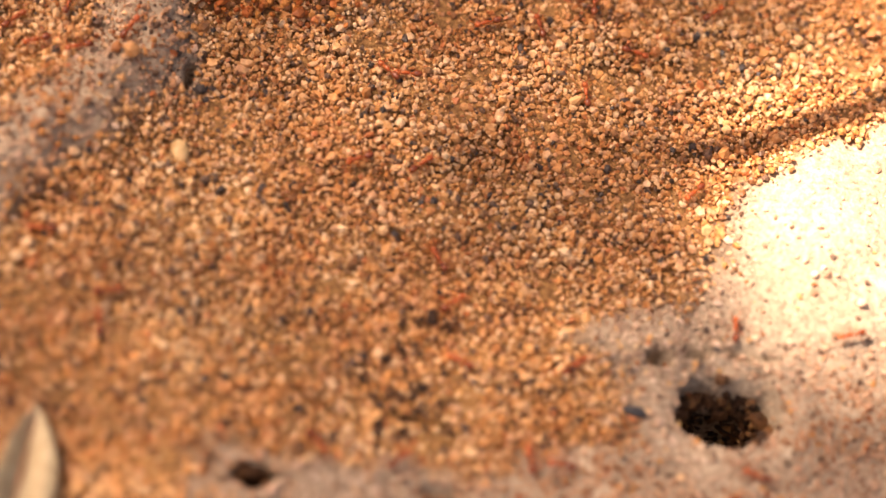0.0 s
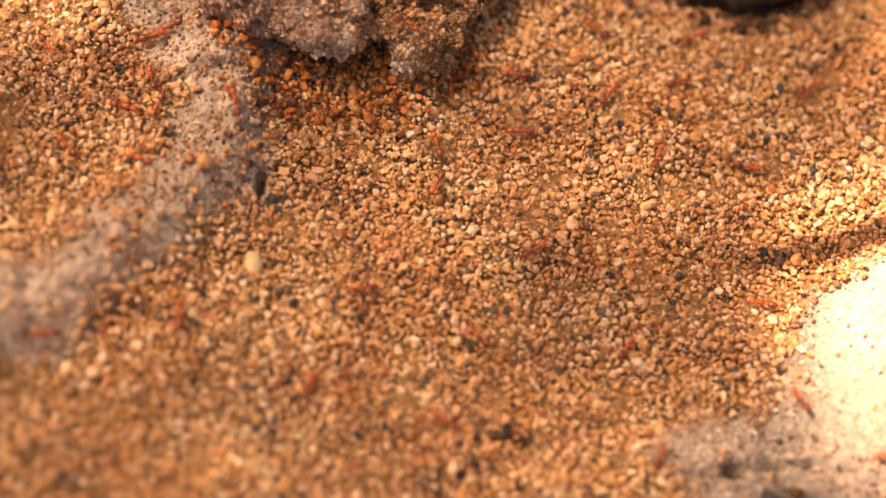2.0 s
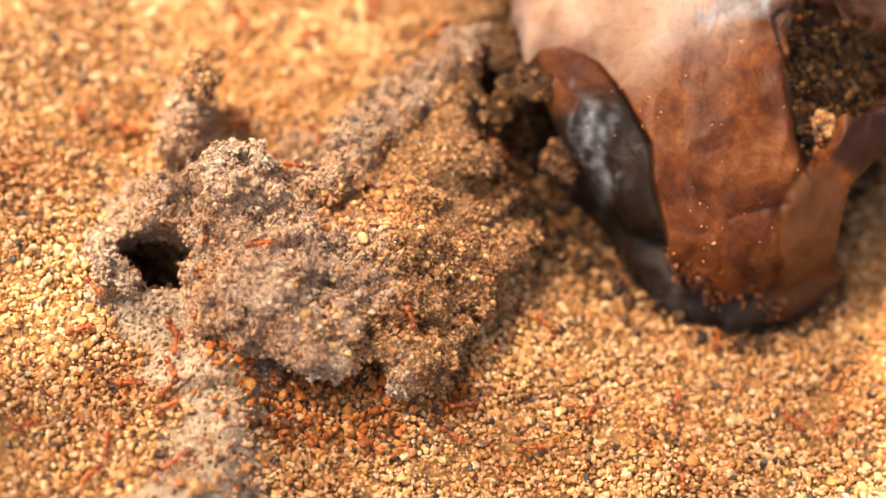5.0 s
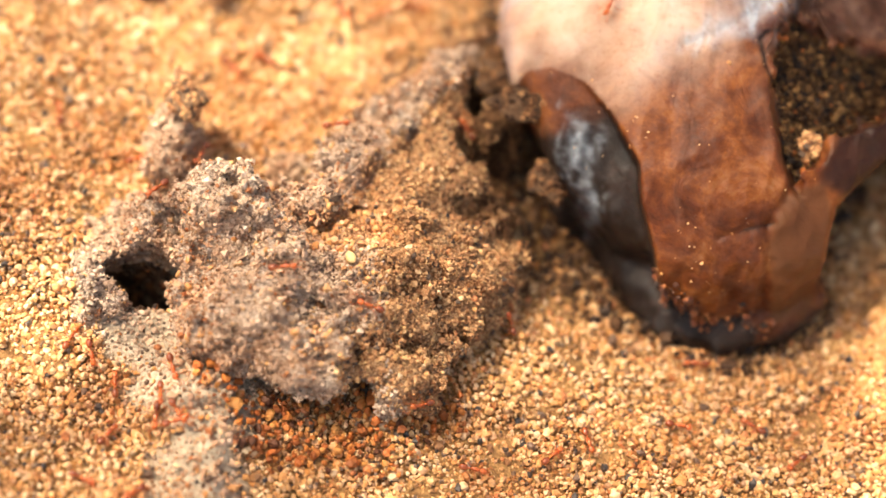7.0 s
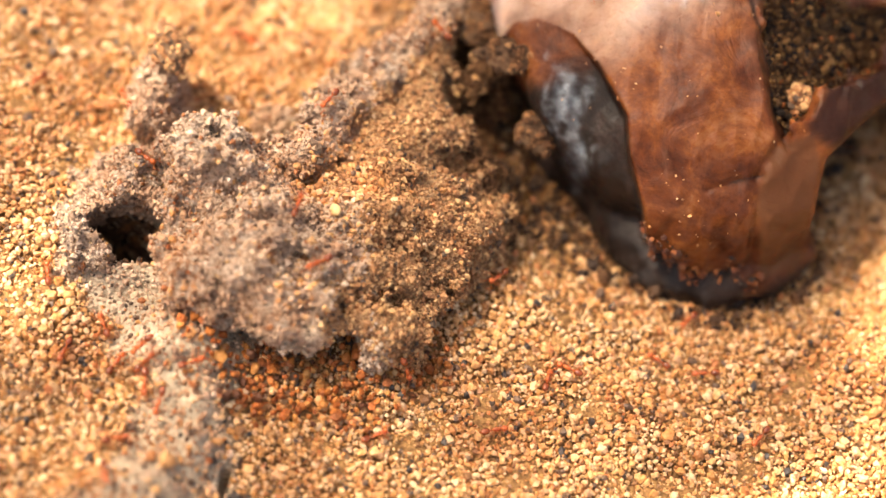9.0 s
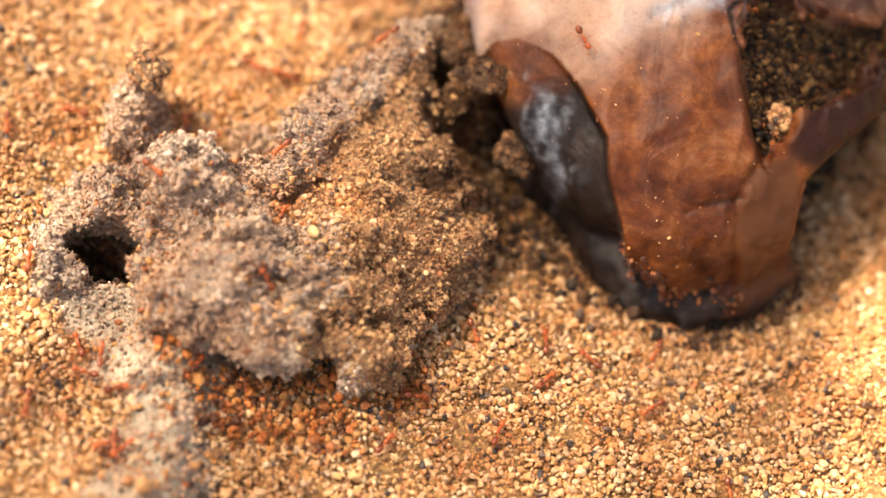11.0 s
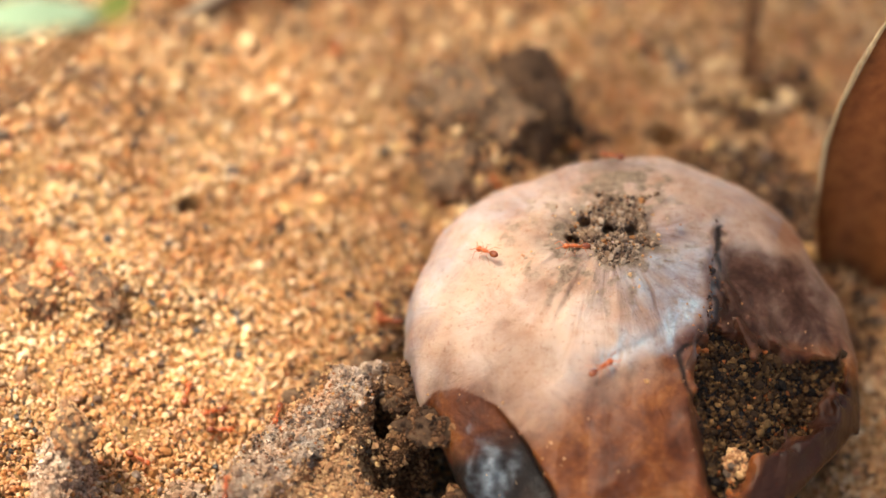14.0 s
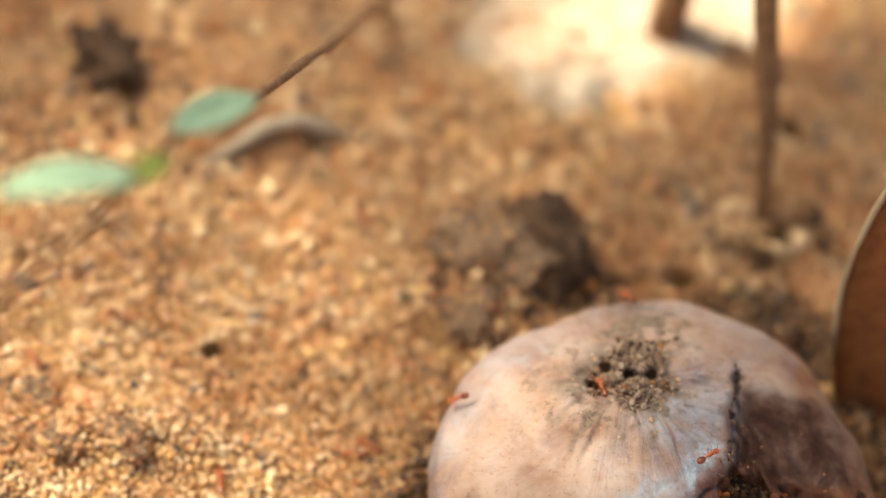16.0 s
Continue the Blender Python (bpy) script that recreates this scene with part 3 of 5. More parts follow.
# ---- the ant mound ----
MOUND_BALLS = [
    ((-1.25, -3.75, 0.5), (0.85, 0.75, 0.72)), ((-0.62, -4.28, 0.68), (0.46, 0.40, 0.40)), ((-1.7, -2.8, 0.6), (0.58, 0.50, 0.75)),
    ((-1.3, -3.15, 0.5), (0.8, 0.62, 0.75)), ((-0.05, -3.3, 0.35), (0.85, 0.95, 0.76)), ((0.55, -2.9, 0.25), (0.75, 0.95, 0.62)),
]
MOUND_CREST = [
    ((0.45, -1.5, 0.3), (0.6, 0.95, 0.62)), ((1.1, -2.2, 0.1), (0.6, 0.8, 0.48)), ((0.1, -2.1, 0.4), (0.6, 0.7, 0.62)),
    ((-2.5, -1.55, 0.1), (0.26, 0.5, 0.46)), ((-2.62, -2.75, 0.12), (0.62, 0.45, 0.52)), ((-3.05, -3.3, 0.0), (0.3, 0.5, 0.3)),
    ((0.35, -4.1, 0.2), (0.42, 0.32, 0.48)), ((0.95, -0.7, 0.2), (0.4, 0.6, 0.5)),
]
SPINE = [(-0.95, -2.5), (-0.62, -2.05), (-0.35, -1.5), (-0.05, -0.95), (0.45, -0.35), (0.7, 0.05)]
MOUND_HOLES = [((-2.62, -3.28, -0.2), (0.50, 0.33, 0.85), 12), ((-2.6, -2.3, 0.32), (0.16, 0.18, 0.3), 0), ((-0.58, -4.66, 0.98), (0.06, 0.2, 0.10), 0),
               ((0.43, -3.98, 0.72), (0.10, 0.16, 0.14), 0), ((-0.98, -2.12, 0.5), (0.12, 0.2, 0.3), 25), ((-0.85, -4.75, 0.15), (0.75, 0.52, 0.42), 0),
               ((-0.1, -4.42, 0.28), (0.26, 0.34, 0.38), 0), ((0.75, -1.15, 0.75), (0.2, 0.3, 0.35), 20), ((0.62, -3.3, 0.75), (0.08, 0.12, 0.1), 0),
               ((1.15, -1.2, 0.35), (0.26, 0.5, 0.34), 15), ((1.45, -2.0, 0.2), (0.3, 0.4, 0.3), 20), ((0.75, -0.45, 0.6), (0.16, 0.3, 0.4), 10)]


def mound_field(p):
    d = np.full(len(p), 9.0)
    for c, r in MOUND_BALLS + MOUND_CREST:
        d = union(d, ellipsoid(p, c, r), 0.2)
    d = union(d, np.hypot(along(p[:, 0], p[:, 1], SPINE)[0], (p[:, 2] - 0.62 + 0.12 * np.abs(p[:, 1] + 1.6)) * 0.7) - 0.36, 0.12)
    near = np.abs(d) < 0.6
    q = p[near]
    crag = 1 - 2 * np.abs(value_noise(q, 0.62, 24)) + 0.6 * (1 - 2 * np.abs(value_noise(q, 0.3, 25)))
    layer = np.sin(2 * math.pi * (q[:, 2] - 0.55 * q[:, 1] + 0.10 * q[:, 0]) / 0.17 + 2.2 * value_noise(q, 0.45, 26) + 1.2 * value_noise(q, 0.15, 27))
    front = (1 - step01(-0.7, -0.2, q[:, 0])) * (1 - step01(-3.5, -3.1, q[:, 1]))
    n = 0.15 * fractal(q, 0.8, 21, 4, 0.55) - 0.10 * crag + 0.05 * layer * front + 0.10 * fractal(q, 0.17, 31, 2, 0.6) + 0.06
    e = d[near] + n
    for c, r, a in MOUND_HOLES:
        e = carve(e, ellipsoid(q, c, r, a) + 0.3 * n, 0.04)
    d[near] = e
    return d


MV, MF = surface_net(mound_field, (-3.4, -5.2, -0.5), (2.3, 0.2, 1.9), 0.037)
MN = normals_of(MV, MF)
_me = mesh_from("ant_mound", MV, MF)


def mound_brown_shade(p):
    """The mound's brown side, towards the fruit, with the trench's shade put into its colour."""
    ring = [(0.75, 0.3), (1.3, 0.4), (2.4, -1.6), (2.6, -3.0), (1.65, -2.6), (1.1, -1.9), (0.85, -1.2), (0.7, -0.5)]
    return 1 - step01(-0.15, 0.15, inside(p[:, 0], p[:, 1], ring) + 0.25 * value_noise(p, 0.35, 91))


def mound_warm(p):
    """The mound's brown side, away from the grey spine and the front lobe."""
    side = step01(-0.5, 0.1, p[:, 0] + 0.25 * p[:, 1] + 0.9 + 0.5 * value_noise(p, 0.5, 75))
    return side * step01(0.22, 0.36, along(p[:, 0] + 0.1, p[:, 1], SPINE)[0] + 0.1 * value_noise(p, 0.2, 89))


paint(_me, "umber", mound_brown_shade(MV))
paint(_me, "warm", mound_warm(MV))
_me.materials.append(CLAY)
tagged(new("ant_mound", _me), "crusted grey-brown soil mound pierced by ant holes", "ant mound")

# ---- the fruit ----
FC = np.array((3.5, 0.2, 0.9))
FACE = np.array((-0.16, -0.56, 0.81)) / np.linalg.norm((-0.16, -0.56, 0.81))
FR = np.cross(-FACE, (0, 0, 1.0))
FR /= np.linalg.norm(FR)
FU = np.cross(FR, -FACE)
OPENING = [(0.46, 0.86), (0.6, 0.99), (1.04, 0.9), (2.02, 1.25), (2.19, 0.85), (1.83, 0.16), (1.51, -0.19), (1.34, -0.74), (1.13, -0.55), (0.67, 0.2)]
MAUVE = [(0.36, 2.04), (1.61, 2.22), (2.0, 1.31), (1.03, 0.93), (0.52, 1.02), (0.39, 1.58)]
DARKP = [(-1.98, -0.75), (-1.76, -0.61), (-1.27, -0.61), (-0.83, -0.85), (-0.35, -1.22), (-0.28, -1.36), (-0.15, -1.61), (0.2, -2.07), (0.36, -2.35), (0.76, -2.5), (1.1, -2.5),
         (1.41, -2.33), (1.62, -2.42), (1.6, -3.4), (-0.12, -3.4), (-1.2, -2.8), (-2.0, -2.1), (-2.3, -1.5)]
BROWN = [(-2.06, -0.85), (-1.44, -0.7), (-0.92, -0.85), (-0.6, -0.35), (-0.3, 0.05), (0.05, 0.5), (0.36, 0.7), (0.87, -0.1), (1.27, -0.9), (1.75, -2.33), (0.05, -3.14), (-1.52, -1.69)]
FLAP = [(1.22, -0.92), (1.6, -0.56), (1.78, -0.82), (2.07, -1.98), (1.74, -2.3), (1.3, -1.43)]
SCAR = [(-1.45, 1.25), (-1.3, 1.6), (-1.15, 2.0), (-1.1, 2.3), (-0.75, 2.3), (-0.55, 1.95), (-0.28, 1.64), (-0.61, 1.28), (-1.07, 1.15)]
SCAR_HOLES = [(-1.15, 1.58), (-0.89, 1.6), (-0.65, 1.68), (-1.21, 1.35), (0.27, 2.0)]
SCAR_MID = (-0.85, 1.55)
CREASE = [(-0.42, 0.22), (-0.09, 0.56), (0.28, 1.12)]
EDGE = [(0.28, 2.1), (0.4, 1.53), (0.55, 1.02), (0.3, 0.62), (0.6, 0.27), (1.06, -0.46), (1.31, -0.78)]
SEAM = [(1.31, -0.78), (1.27, -1.28), (1.48, -1.87), (1.62, -2.35)]
CRACK = [(0.78, -1.62), (1.0, -1.42), (1.28, -1.22)]
MOULD = [(-1.36, -0.98), (-1.05, -0.85), (-0.85, -1.0), (-0.72, -1.45), (-0.6, -2.2), (-0.74, -2.1), (-0.98, -1.65), (-1.22, -1.3)]
BASE = [(2.2, -0.95), (2.6, -1.45), (2.95, -1.95), (3.45, -2.35), (4.05, -2.47), (4.55, -2.2), (4.85, -1.9)]
DARK_TOP, GREY = -0.95, (-0.05, 1.35)
CUTAWAY = [(1.82, -0.8), (2.45, 0.5), (5.0, 0.4), (5.0, -4.5), (2.0, -4.5), (2.12, -2.0)]


def face(p):
    """Places on the fruit's upper face: across, up it, and out of it."""
    q = p - FC
    return q @ FR, q @ FU, q @ FACE


def soft_in(s, t, ring, edge):
    return 1 - step01(-edge, edge, inside(s, t, ring))


def torn_edge(p):
    return 0.06 * value_noise(p, 0.5, 41) + 0.12 * value_noise(p, 0.26, 44) + 0.06 * value_noise(p, 0.11, 45)


def fruit_field(p):
    lean = np.stack([p[:, 0], p[:, 1], p[:, 2] - 0.09 * (p[:, 1] - 0.2) - 0.03 * (p[:, 0] - 3.5)], -1)
    low = lean[:, 2] < 0.8
    lean[:, 2] = np.where(low, 0.8 + (lean[:, 2] - 0.8) * 0.55, lean[:, 2])
    d = ellipsoid(lean, (3.5, 0.33, 0.8), (2.6, 2.9, 1.5))
    near = np.abs(d) < 1.3
    q = p[near]
    s, t, o = face(q)
    up = step01(-0.4, 0.4, o)
    wob = 0.06 * value_noise(q, 0.5, 41)
    e = d[near] + 0.08 * value_noise(q, 1.2, 42) + 0.028 * fractal(q, 0.4, 43, 3)
    dp = inside(s + 0.25 * wob, t - 0.4 * wob, DARKP)
    e += up * 0.27 * step01(-1.6, -0.6, s) * (1 - step01(-0.045, 0.02, dp))
    e += up * 0.26 * soft_in(s + wob, t, MAUVE, 0.18) * (1 + 0.5 * (1 - 2 * np.abs(value_noise(flat((s + t) * 2.6, (s - t) * 0.7) + 0.25 * value_noise(q, 0.4, 50)[:, None], 0.5, 92))))
    torn = torn_edge(q)
    e += up * (0.48 + 0.12 * value_noise(q, 0.3, 53)) * soft_in(s + torn, t - torn, OPENING, 0.10)
    e += up * (0.10 + 0.03 * fractal(q, 0.14, 52, 2)) * soft_in(s, t, SCAR, 0.2)
    for a, b in SCAR_HOLES:
        e += up * 0.34 * (1 - step01(0.05, 0.105, np.hypot(s - a, (t - b) * 1.2) + 0.02 * value_noise(q, 0.08, 55)))
    dd, _ = along(s, t, CREASE)
    e += up * (0.03 * np.exp(-(dd / 0.05) ** 2) - 0.03 * np.exp(-((dd - 0.14) / 0.1) ** 2)) * (0.6 + value_noise(q, 0.3, 49))
    de, _ = along(s + wob, t, EDGE)
    e += up * (0.06 * np.exp(-(de / 0.035) ** 2) - 0.02 * np.exp(-((de - 0.1) / 0.08) ** 2))
    e += up * 0.05 * np.exp(-(along(s + wob, t, SEAM)[0] / 0.06) ** 2)
    e += up * 0.03 * np.exp(-(along(s, t, CRACK)[0] / 0.03) ** 2)
    ang = np.arctan2(t - 0.9 - SCAR_MID[1] + 0.9, s - SCAR_MID[0])
    rad = np.hypot(t - SCAR_MID[1], s - SCAR_MID[0])
    crinkle = np.sin(ang * 13 + 5 * value_noise(q, 0.7, 46)) + 0.6 * np.sin(ang * 29 + 6 * value_noise(q, 0.4, 47))
    e += up * 0.022 * crinkle * np.exp(-((rad - 0.75) / 0.55) ** 2)
    e -= up * 0.02 * (1 - 2 * np.abs(value_noise(q * (2.2, 1.0, 1.0), 0.45, 48))) * step01(0.6, 1.6, rad)
    e = -union(-e, inside(s + wob, t + wob, CUTAWAY), 0.08)
    slump = -1.099 - q @ np.array((-0.8144, -0.4393, -0.3791)) + 0.8 * wob      # the flat side that has sunk in
    e = -union(-e, slump, 0.3)
    foot = np.hypot(along(q[:, 0], q[:, 1], BASE)[0], q[:, 2] + 0.1) - 0.37 + 0.07 * fractal(q, 0.5, 56, 3, 0.6)      # the wet pulp it has sunk onto
    e = union(e, foot, 0.1)
    d[near] = e
    return d


FV, FF = surface_net(fruit_field, (0.5, -3.2, -0.75), (6.6, 3.6, 2.75), 0.03)
FN = normals_of(FV, FF)
S_, T_, O_ = face(FV)
_w = 0.07 * fractal(FV, 0.5, 51, 3)
_v = 0.24 * fractal(FV, 0.8, 54, 4, 0.6)
_torn = torn_edge(FV)
M_OPEN = soft_in(S_ + _torn, T_ - _torn, OPENING, 0.06)
_spoke = np.arctan2(T_ - SCAR_MID[1], S_ - SCAR_MID[0]) + 0.12 * value_noise(FV, 0.9, 65)
_reach = np.hypot(T_ - SCAR_MID[1], S_ - SCAR_MID[0])
FOLD = np.stack([np.cos(_spoke) * 5.0, np.sin(_spoke) * 5.0, _reach * 1.6 + 0.25 * O_], -1)
_ray = fractal(FOLD, 1.6, 66, 3, 0.6)
SPIN = np.array(Euler((0.5, 0.7, radians(-20))).to_matrix())
M_MAUVE = soft_in(S_ + _w, T_ + 1.5 * _w, MAUVE, 0.16) * (1 - 0.85 * step01(1.85, 2.3, T_ + 0.15 * _ray + 0.6 * _v))
M_RIM = (1 - M_OPEN) * step01(1.42, 1.6, S_ + 0.5 * _w) * step01(-0.72, -0.5, T_ + _w) * (1 - step01(0.9, 1.2, T_))
M_FLAP = soft_in(S_ + _w * 0.4, T_, FLAP, 0.05)
M_DARK = soft_in(S_ + _w * 0.25, T_ - 0.2 * _w, DARKP, 0.03)
_dm = -inside(S_ + 0.6 * _w, T_ + _w, MOULD)
_fibre = 0.5 * value_noise(flat(S_ * 3.4 + T_ * 1.2, T_ * 1.1), 0.5, 61) + 0.5 * value_noise(flat(S_ * 6.0 + T_ * 2.0, T_ * 2.2 - S_), 0.5, 78) + 0.8 * fractal(FV, 0.3, 80, 4, 0.7)
_dc, _ = along(S_, T_, CREASE)
_lay = value_noise(FV * (5.0, 2.0, 2.0), 0.5, 57)
_ds = inside(S_ + _w, T_ + _w, SCAR)
_speck = step01(0.2, 0.45, value_noise(FV @ SPIN, 0.11, 58) + 0.5 * value_noise(FV @ SPIN.T, 0.055, 64)) * step01(0.0, 0.6, 0.75 - _ds + 0.3 * _lay)
MASKS = {
    "brown": np.clip(M_DARK + soft_in(S_ + 0.8 * _v, T_ + 1.2 * _v + 0.3 * _ray - 0.05, BROWN, 0.45) + step01(0.2, 1.2, -T_ - 0.8 + 1.2 * _v + 0.3 * _ray) + step01(1.0, 1.4, S_ + 0.3 * T_ + _v) * (T_ < 0.95)
                     + 0.8 * step01(-0.1, 0.25, 0.2 - along(S_ + 0.08, T_, EDGE[1:4])[0] + 0.5 * _v + 0.1 * _ray) + step01(0.42, 0.6, S_ + _w) * (1 - step01(1.2, 1.7, T_ + 0.15 * _ray)) + 0.22 * step01(0.3, 0.9, _ray + _v), 0, 1),
    "haze": np.clip(0.8 * step01(0.15, 0.6, 0.9 - np.hypot(S_ - 0.0, (T_ - 1.3) * 0.8) + _v + 0.15 * _ray)
                    + 0.7 * step01(0.0, 0.5, np.hypot(S_, T_ * 0.9) - 2.05 + _v), 0, 0.85) * (O_ > -0.8) * (1 - M_MAUVE) * (S_ < 0.9),
    "mauve": M_MAUVE,
    "rim": M_RIM,
    "flap": M_FLAP,
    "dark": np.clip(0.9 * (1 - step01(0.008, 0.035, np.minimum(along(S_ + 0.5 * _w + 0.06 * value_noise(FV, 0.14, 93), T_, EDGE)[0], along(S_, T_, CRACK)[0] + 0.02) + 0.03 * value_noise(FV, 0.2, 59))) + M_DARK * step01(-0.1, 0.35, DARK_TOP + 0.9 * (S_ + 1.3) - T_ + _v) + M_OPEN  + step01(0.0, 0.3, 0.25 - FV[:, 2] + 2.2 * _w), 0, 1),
    "mould": np.clip(M_DARK * (0.75 * step01(-0.1, 0.24, _dm + 0.15 * _fibre) * step01(-1.3, 0.7, _fibre) + 0.06 * step01(0.2, 1.2, _fibre)) + 0.85 * step01(0.0, 0.25, 0.19 - _dc + 0.12 * _lay + 0.06 * _ray)
                     + 0.5 * step01(0.0, 0.9, 0.9 - np.hypot((S_ - GREY[0]) * 1.2, (T_ - GREY[1]) * 1.1) + 0.5 * _lay + 0.4 * value_noise(FV, 0.15, 60)), 0, 1) * (O_ > -0.5) * (1 - M_MAUVE),
    "dirt": np.clip((1 - step01(-0.1, 0.3, _ds + 1.6 * _w)) * step01(-0.35, 0.15, value_noise(FV @ SPIN, 0.13, 67) + 0.6 * value_noise(FV @ SPIN.T, 0.07, 68)) + 0.8 * _speck, 0, 1),
}
fruit = tagged(new("rotten_fruit"), "rotten sunken fruit with wrinkled cream and brown skin, torn open", "fruit")
fruit.matrix_basis = Matrix.Translation((FC[0] * CM, FC[1] * CM, 0))
_kind = np.zeros(len(FV), int)
for _k, _m in enumerate((M_DARK, M_MAUVE, M_FLAP, 1 - step01(-0.01, 0.01, _ds), M_OPEN)):
    _kind[(_m > 0.5) & (O_ > -0.6)] = _k + 1
_kind[FV[:, 2] < 0.1] = 0
_fk = np.max(_kind[FF], axis=1)
for _k, (_name, _label) in enumerate((("skin", ""), ("sunken_panel", "dark wet sunken skin with grey mould"), ("collapsed_side", "wrinkled mauve-brown collapsed skin"),
                                      ("skin_flap", "smooth tan peeling flap"), ("stem_scar", "dirt-filled scar with small dark holes"), ("torn_opening", "torn opening lined with soil"))):
    _q = FF[_fk == _k]
    if not len(_q):
        continue
    _ids, _inv = np.unique(_q, return_inverse=True)
    _me = mesh_from(_name, FV[_ids] - (FC[0], FC[1], 0), _inv.reshape(-1, 4))
    _me.normals_split_custom_set_from_vertices(FN[_ids].astype(np.float32))
    for _n, _m in MASKS.items():
        paint(_me, _n, _m[_ids])
    _me.attributes.new("fold", "FLOAT_VECTOR", "POINT").data.foreach_set("vector", FOLD[_ids].astype(np.float32).ravel())
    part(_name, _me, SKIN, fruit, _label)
_pick = (M_OPEN > 0.6) & (O_ > -0.6)
_rng = np.random.default_rng(3)
_at = FV[_pick]
_me = grains_mesh("soil_filling", _at + _rng.normal(0, 0.03, _at.shape) - (FC[0], FC[1], 0), np.clip(_rng.lognormal(math.log(0.020), 0.5, len(_at)), 0.008, 0.07), 4)
part("soil_filling", _me, FILLING, fruit, "brown damp soil crumbs packed inside")["kind"] = "stuff"

_rng = np.random.default_rng(5)
_ok = (FV[:, 2] > 0.5) & (O_ > 0.0) & (M_OPEN < 0.1) & (M_RIM < 0.2) & (M_FLAP < 0.3) & (_rng.random(len(FV)) < 0.0015 + 0.015 * MASKS["brown"] * (M_DARK < 0.5) * step01(-0.5, 0.5, value_noise(FV, 0.5, 79)) + 0.015 * (_ds < 0.4))
_rad = np.clip(_rng.lognormal(math.log(0.008), 0.55, _ok.sum()), 0.004, 0.028)
_me = grains_mesh("grit", FV[_ok] + FN[_ok] * (_rad * 0.4)[:, None] - (FC[0], FC[1], 0), _rad, 6)
part("grit", _me, SAND, fruit, "sand specks stuck to the skin")["kind"] = "stuff"

_pick = (_ds + 1.4 * _w + 0.12 * value_noise(FV, 0.2, 69) < -0.06) & (O_ > 0)
_at = np.concatenate([FV[_pick]] * 3)
_at = _at[_rng.random(len(_at)) < 0.6]
_at = _at + _rng.normal(0, 0.02, _at.shape)
for _a, _b in SCAR_HOLES:
    _s, _t, _o = face(_at)
    _at = _at[np.hypot(_s - _a, (_t - _b) * 1.2) > 0.085]
_me = grains_mesh("scar_dirt", _at - (FC[0], FC[1], 0), np.clip(_rng.lognormal(math.log(0.014), 0.5, len(_at)), 0.005, 0.045), 8, 0.35)
part("scar_dirt", _me, SCARDIRT, fruit, "grey-brown crumbly dirt caked in the scar")["kind"] = "stuff"

_near = along(S_, T_, EDGE[:4])[0] + 0.14 * value_noise(FV, 0.25, 63)
_ok = (_near < 0.055) & (O_ > 0) & (_rng.random(len(FV)) < 0.12 * step01(0.2, 1.6, T_))
_rad = np.clip(_rng.lognormal(math.log(0.011), 0.5, _ok.sum()), 0.006, 0.045)
_me = grains_mesh("tear_crumbs", FV[_ok] + FN[_ok] * (_rad * 0.4)[:, None] - (FC[0], FC[1], 0), _rad, 7)
part("tear_crust", _me, RUST, fruit, "dark crumbs along the tear")["kind"] = "stuff"

_hem = along(S_, T_, DARKP[8:13])[0] + 0.12 * value_noise(FV, 0.2, 85)
_ok = (_hem < 0.10) & (O_ > 0) & (_rng.random(len(FV)) < 0.22)
_rad = np.clip(_rng.lognormal(math.log(0.018), 0.5, _ok.sum()), 0.007, 0.06)
_me = grains_mesh("hem_crumbs", FV[_ok] + FN[_ok] * (_rad * 0.4)[:, None] - (FC[0], FC[1], 0), _rad, 9)
part("hem_crust", _me, RUST, fruit, "wet red-brown crumbs under the torn hem")["kind"] = "stuff"

# ---- tops of things, for what rests on them ----
TOP_STEP = 0.1
_tx, _ty = np.arange(-6.5, 8.5, TOP_STEP), np.arange(-12.5, 12.0, TOP_STEP)
TOP = ground_z(*np.meshgrid(_tx, _ty, indexing="ij"))
for _p in (MV, FV):
    _a, _b = ((_p[:, 0] + 6.5) / TOP_STEP).round().astype(int), ((_p[:, 1] + 12.5) / TOP_STEP).round().astype(int)
    np.maximum.at(TOP, (_a, _b), _p[:, 2])


def top_z(x, y):
    a = np.clip((np.asarray(x, float) + 6.5) / TOP_STEP, 0, TOP.shape[0] - 1.001)
    b = np.clip((np.asarray(y, float) + 12.5) / TOP_STEP, 0, TOP.shape[1] - 1.001)
    i, j = a.astype(int), b.astype(int)
    f, g = a - i, b - j
    return (TOP[i, j] * (1 - f) + TOP[i + 1, j] * f) * (1 - g) + (TOP[i, j + 1] * (1 - f) + TOP[i + 1, j + 1] * f) * g


# ---- sand and soil grains ----
def scatter(step, seed, keep):
    rng = np.random.default_rng(seed)
    x, y = np.meshgrid(np.arange(-6.2, 8.0, step), np.arange(-12.0, 11.6, step), indexing="ij")
    x, y = x.ravel() + rng.uniform(-0.5, 0.5, x.size) * step, y.ravel() + rng.uniform(-0.5, 0.5, y.size) * step
    inview = (x > -3.2 - 0.19 * (y + 11)) & (x < 8.0)
    x, y = x[inview], y[inview]
    k = rng.random(len(x)) < keep(x, y)
    x, y = x[k], y[k]
    buried = (mound_field(np.stack([x, y, ground_z(x, y)], -1)) < -0.05) | (fruit_field(np.stack([x, y, ground_z(x, y)], -1)) < -0.05)
    return x[~buried], y[~buried], rng


def bumpy(x, y):
    return ground_z(x, y) + 0.05 * value_noise(flat(x, y), 0.38, 70) + 0.035 * value_noise(flat(x, y), 0.16, 71) + 0.02 * value_noise(flat(x, y), 0.08, 72)


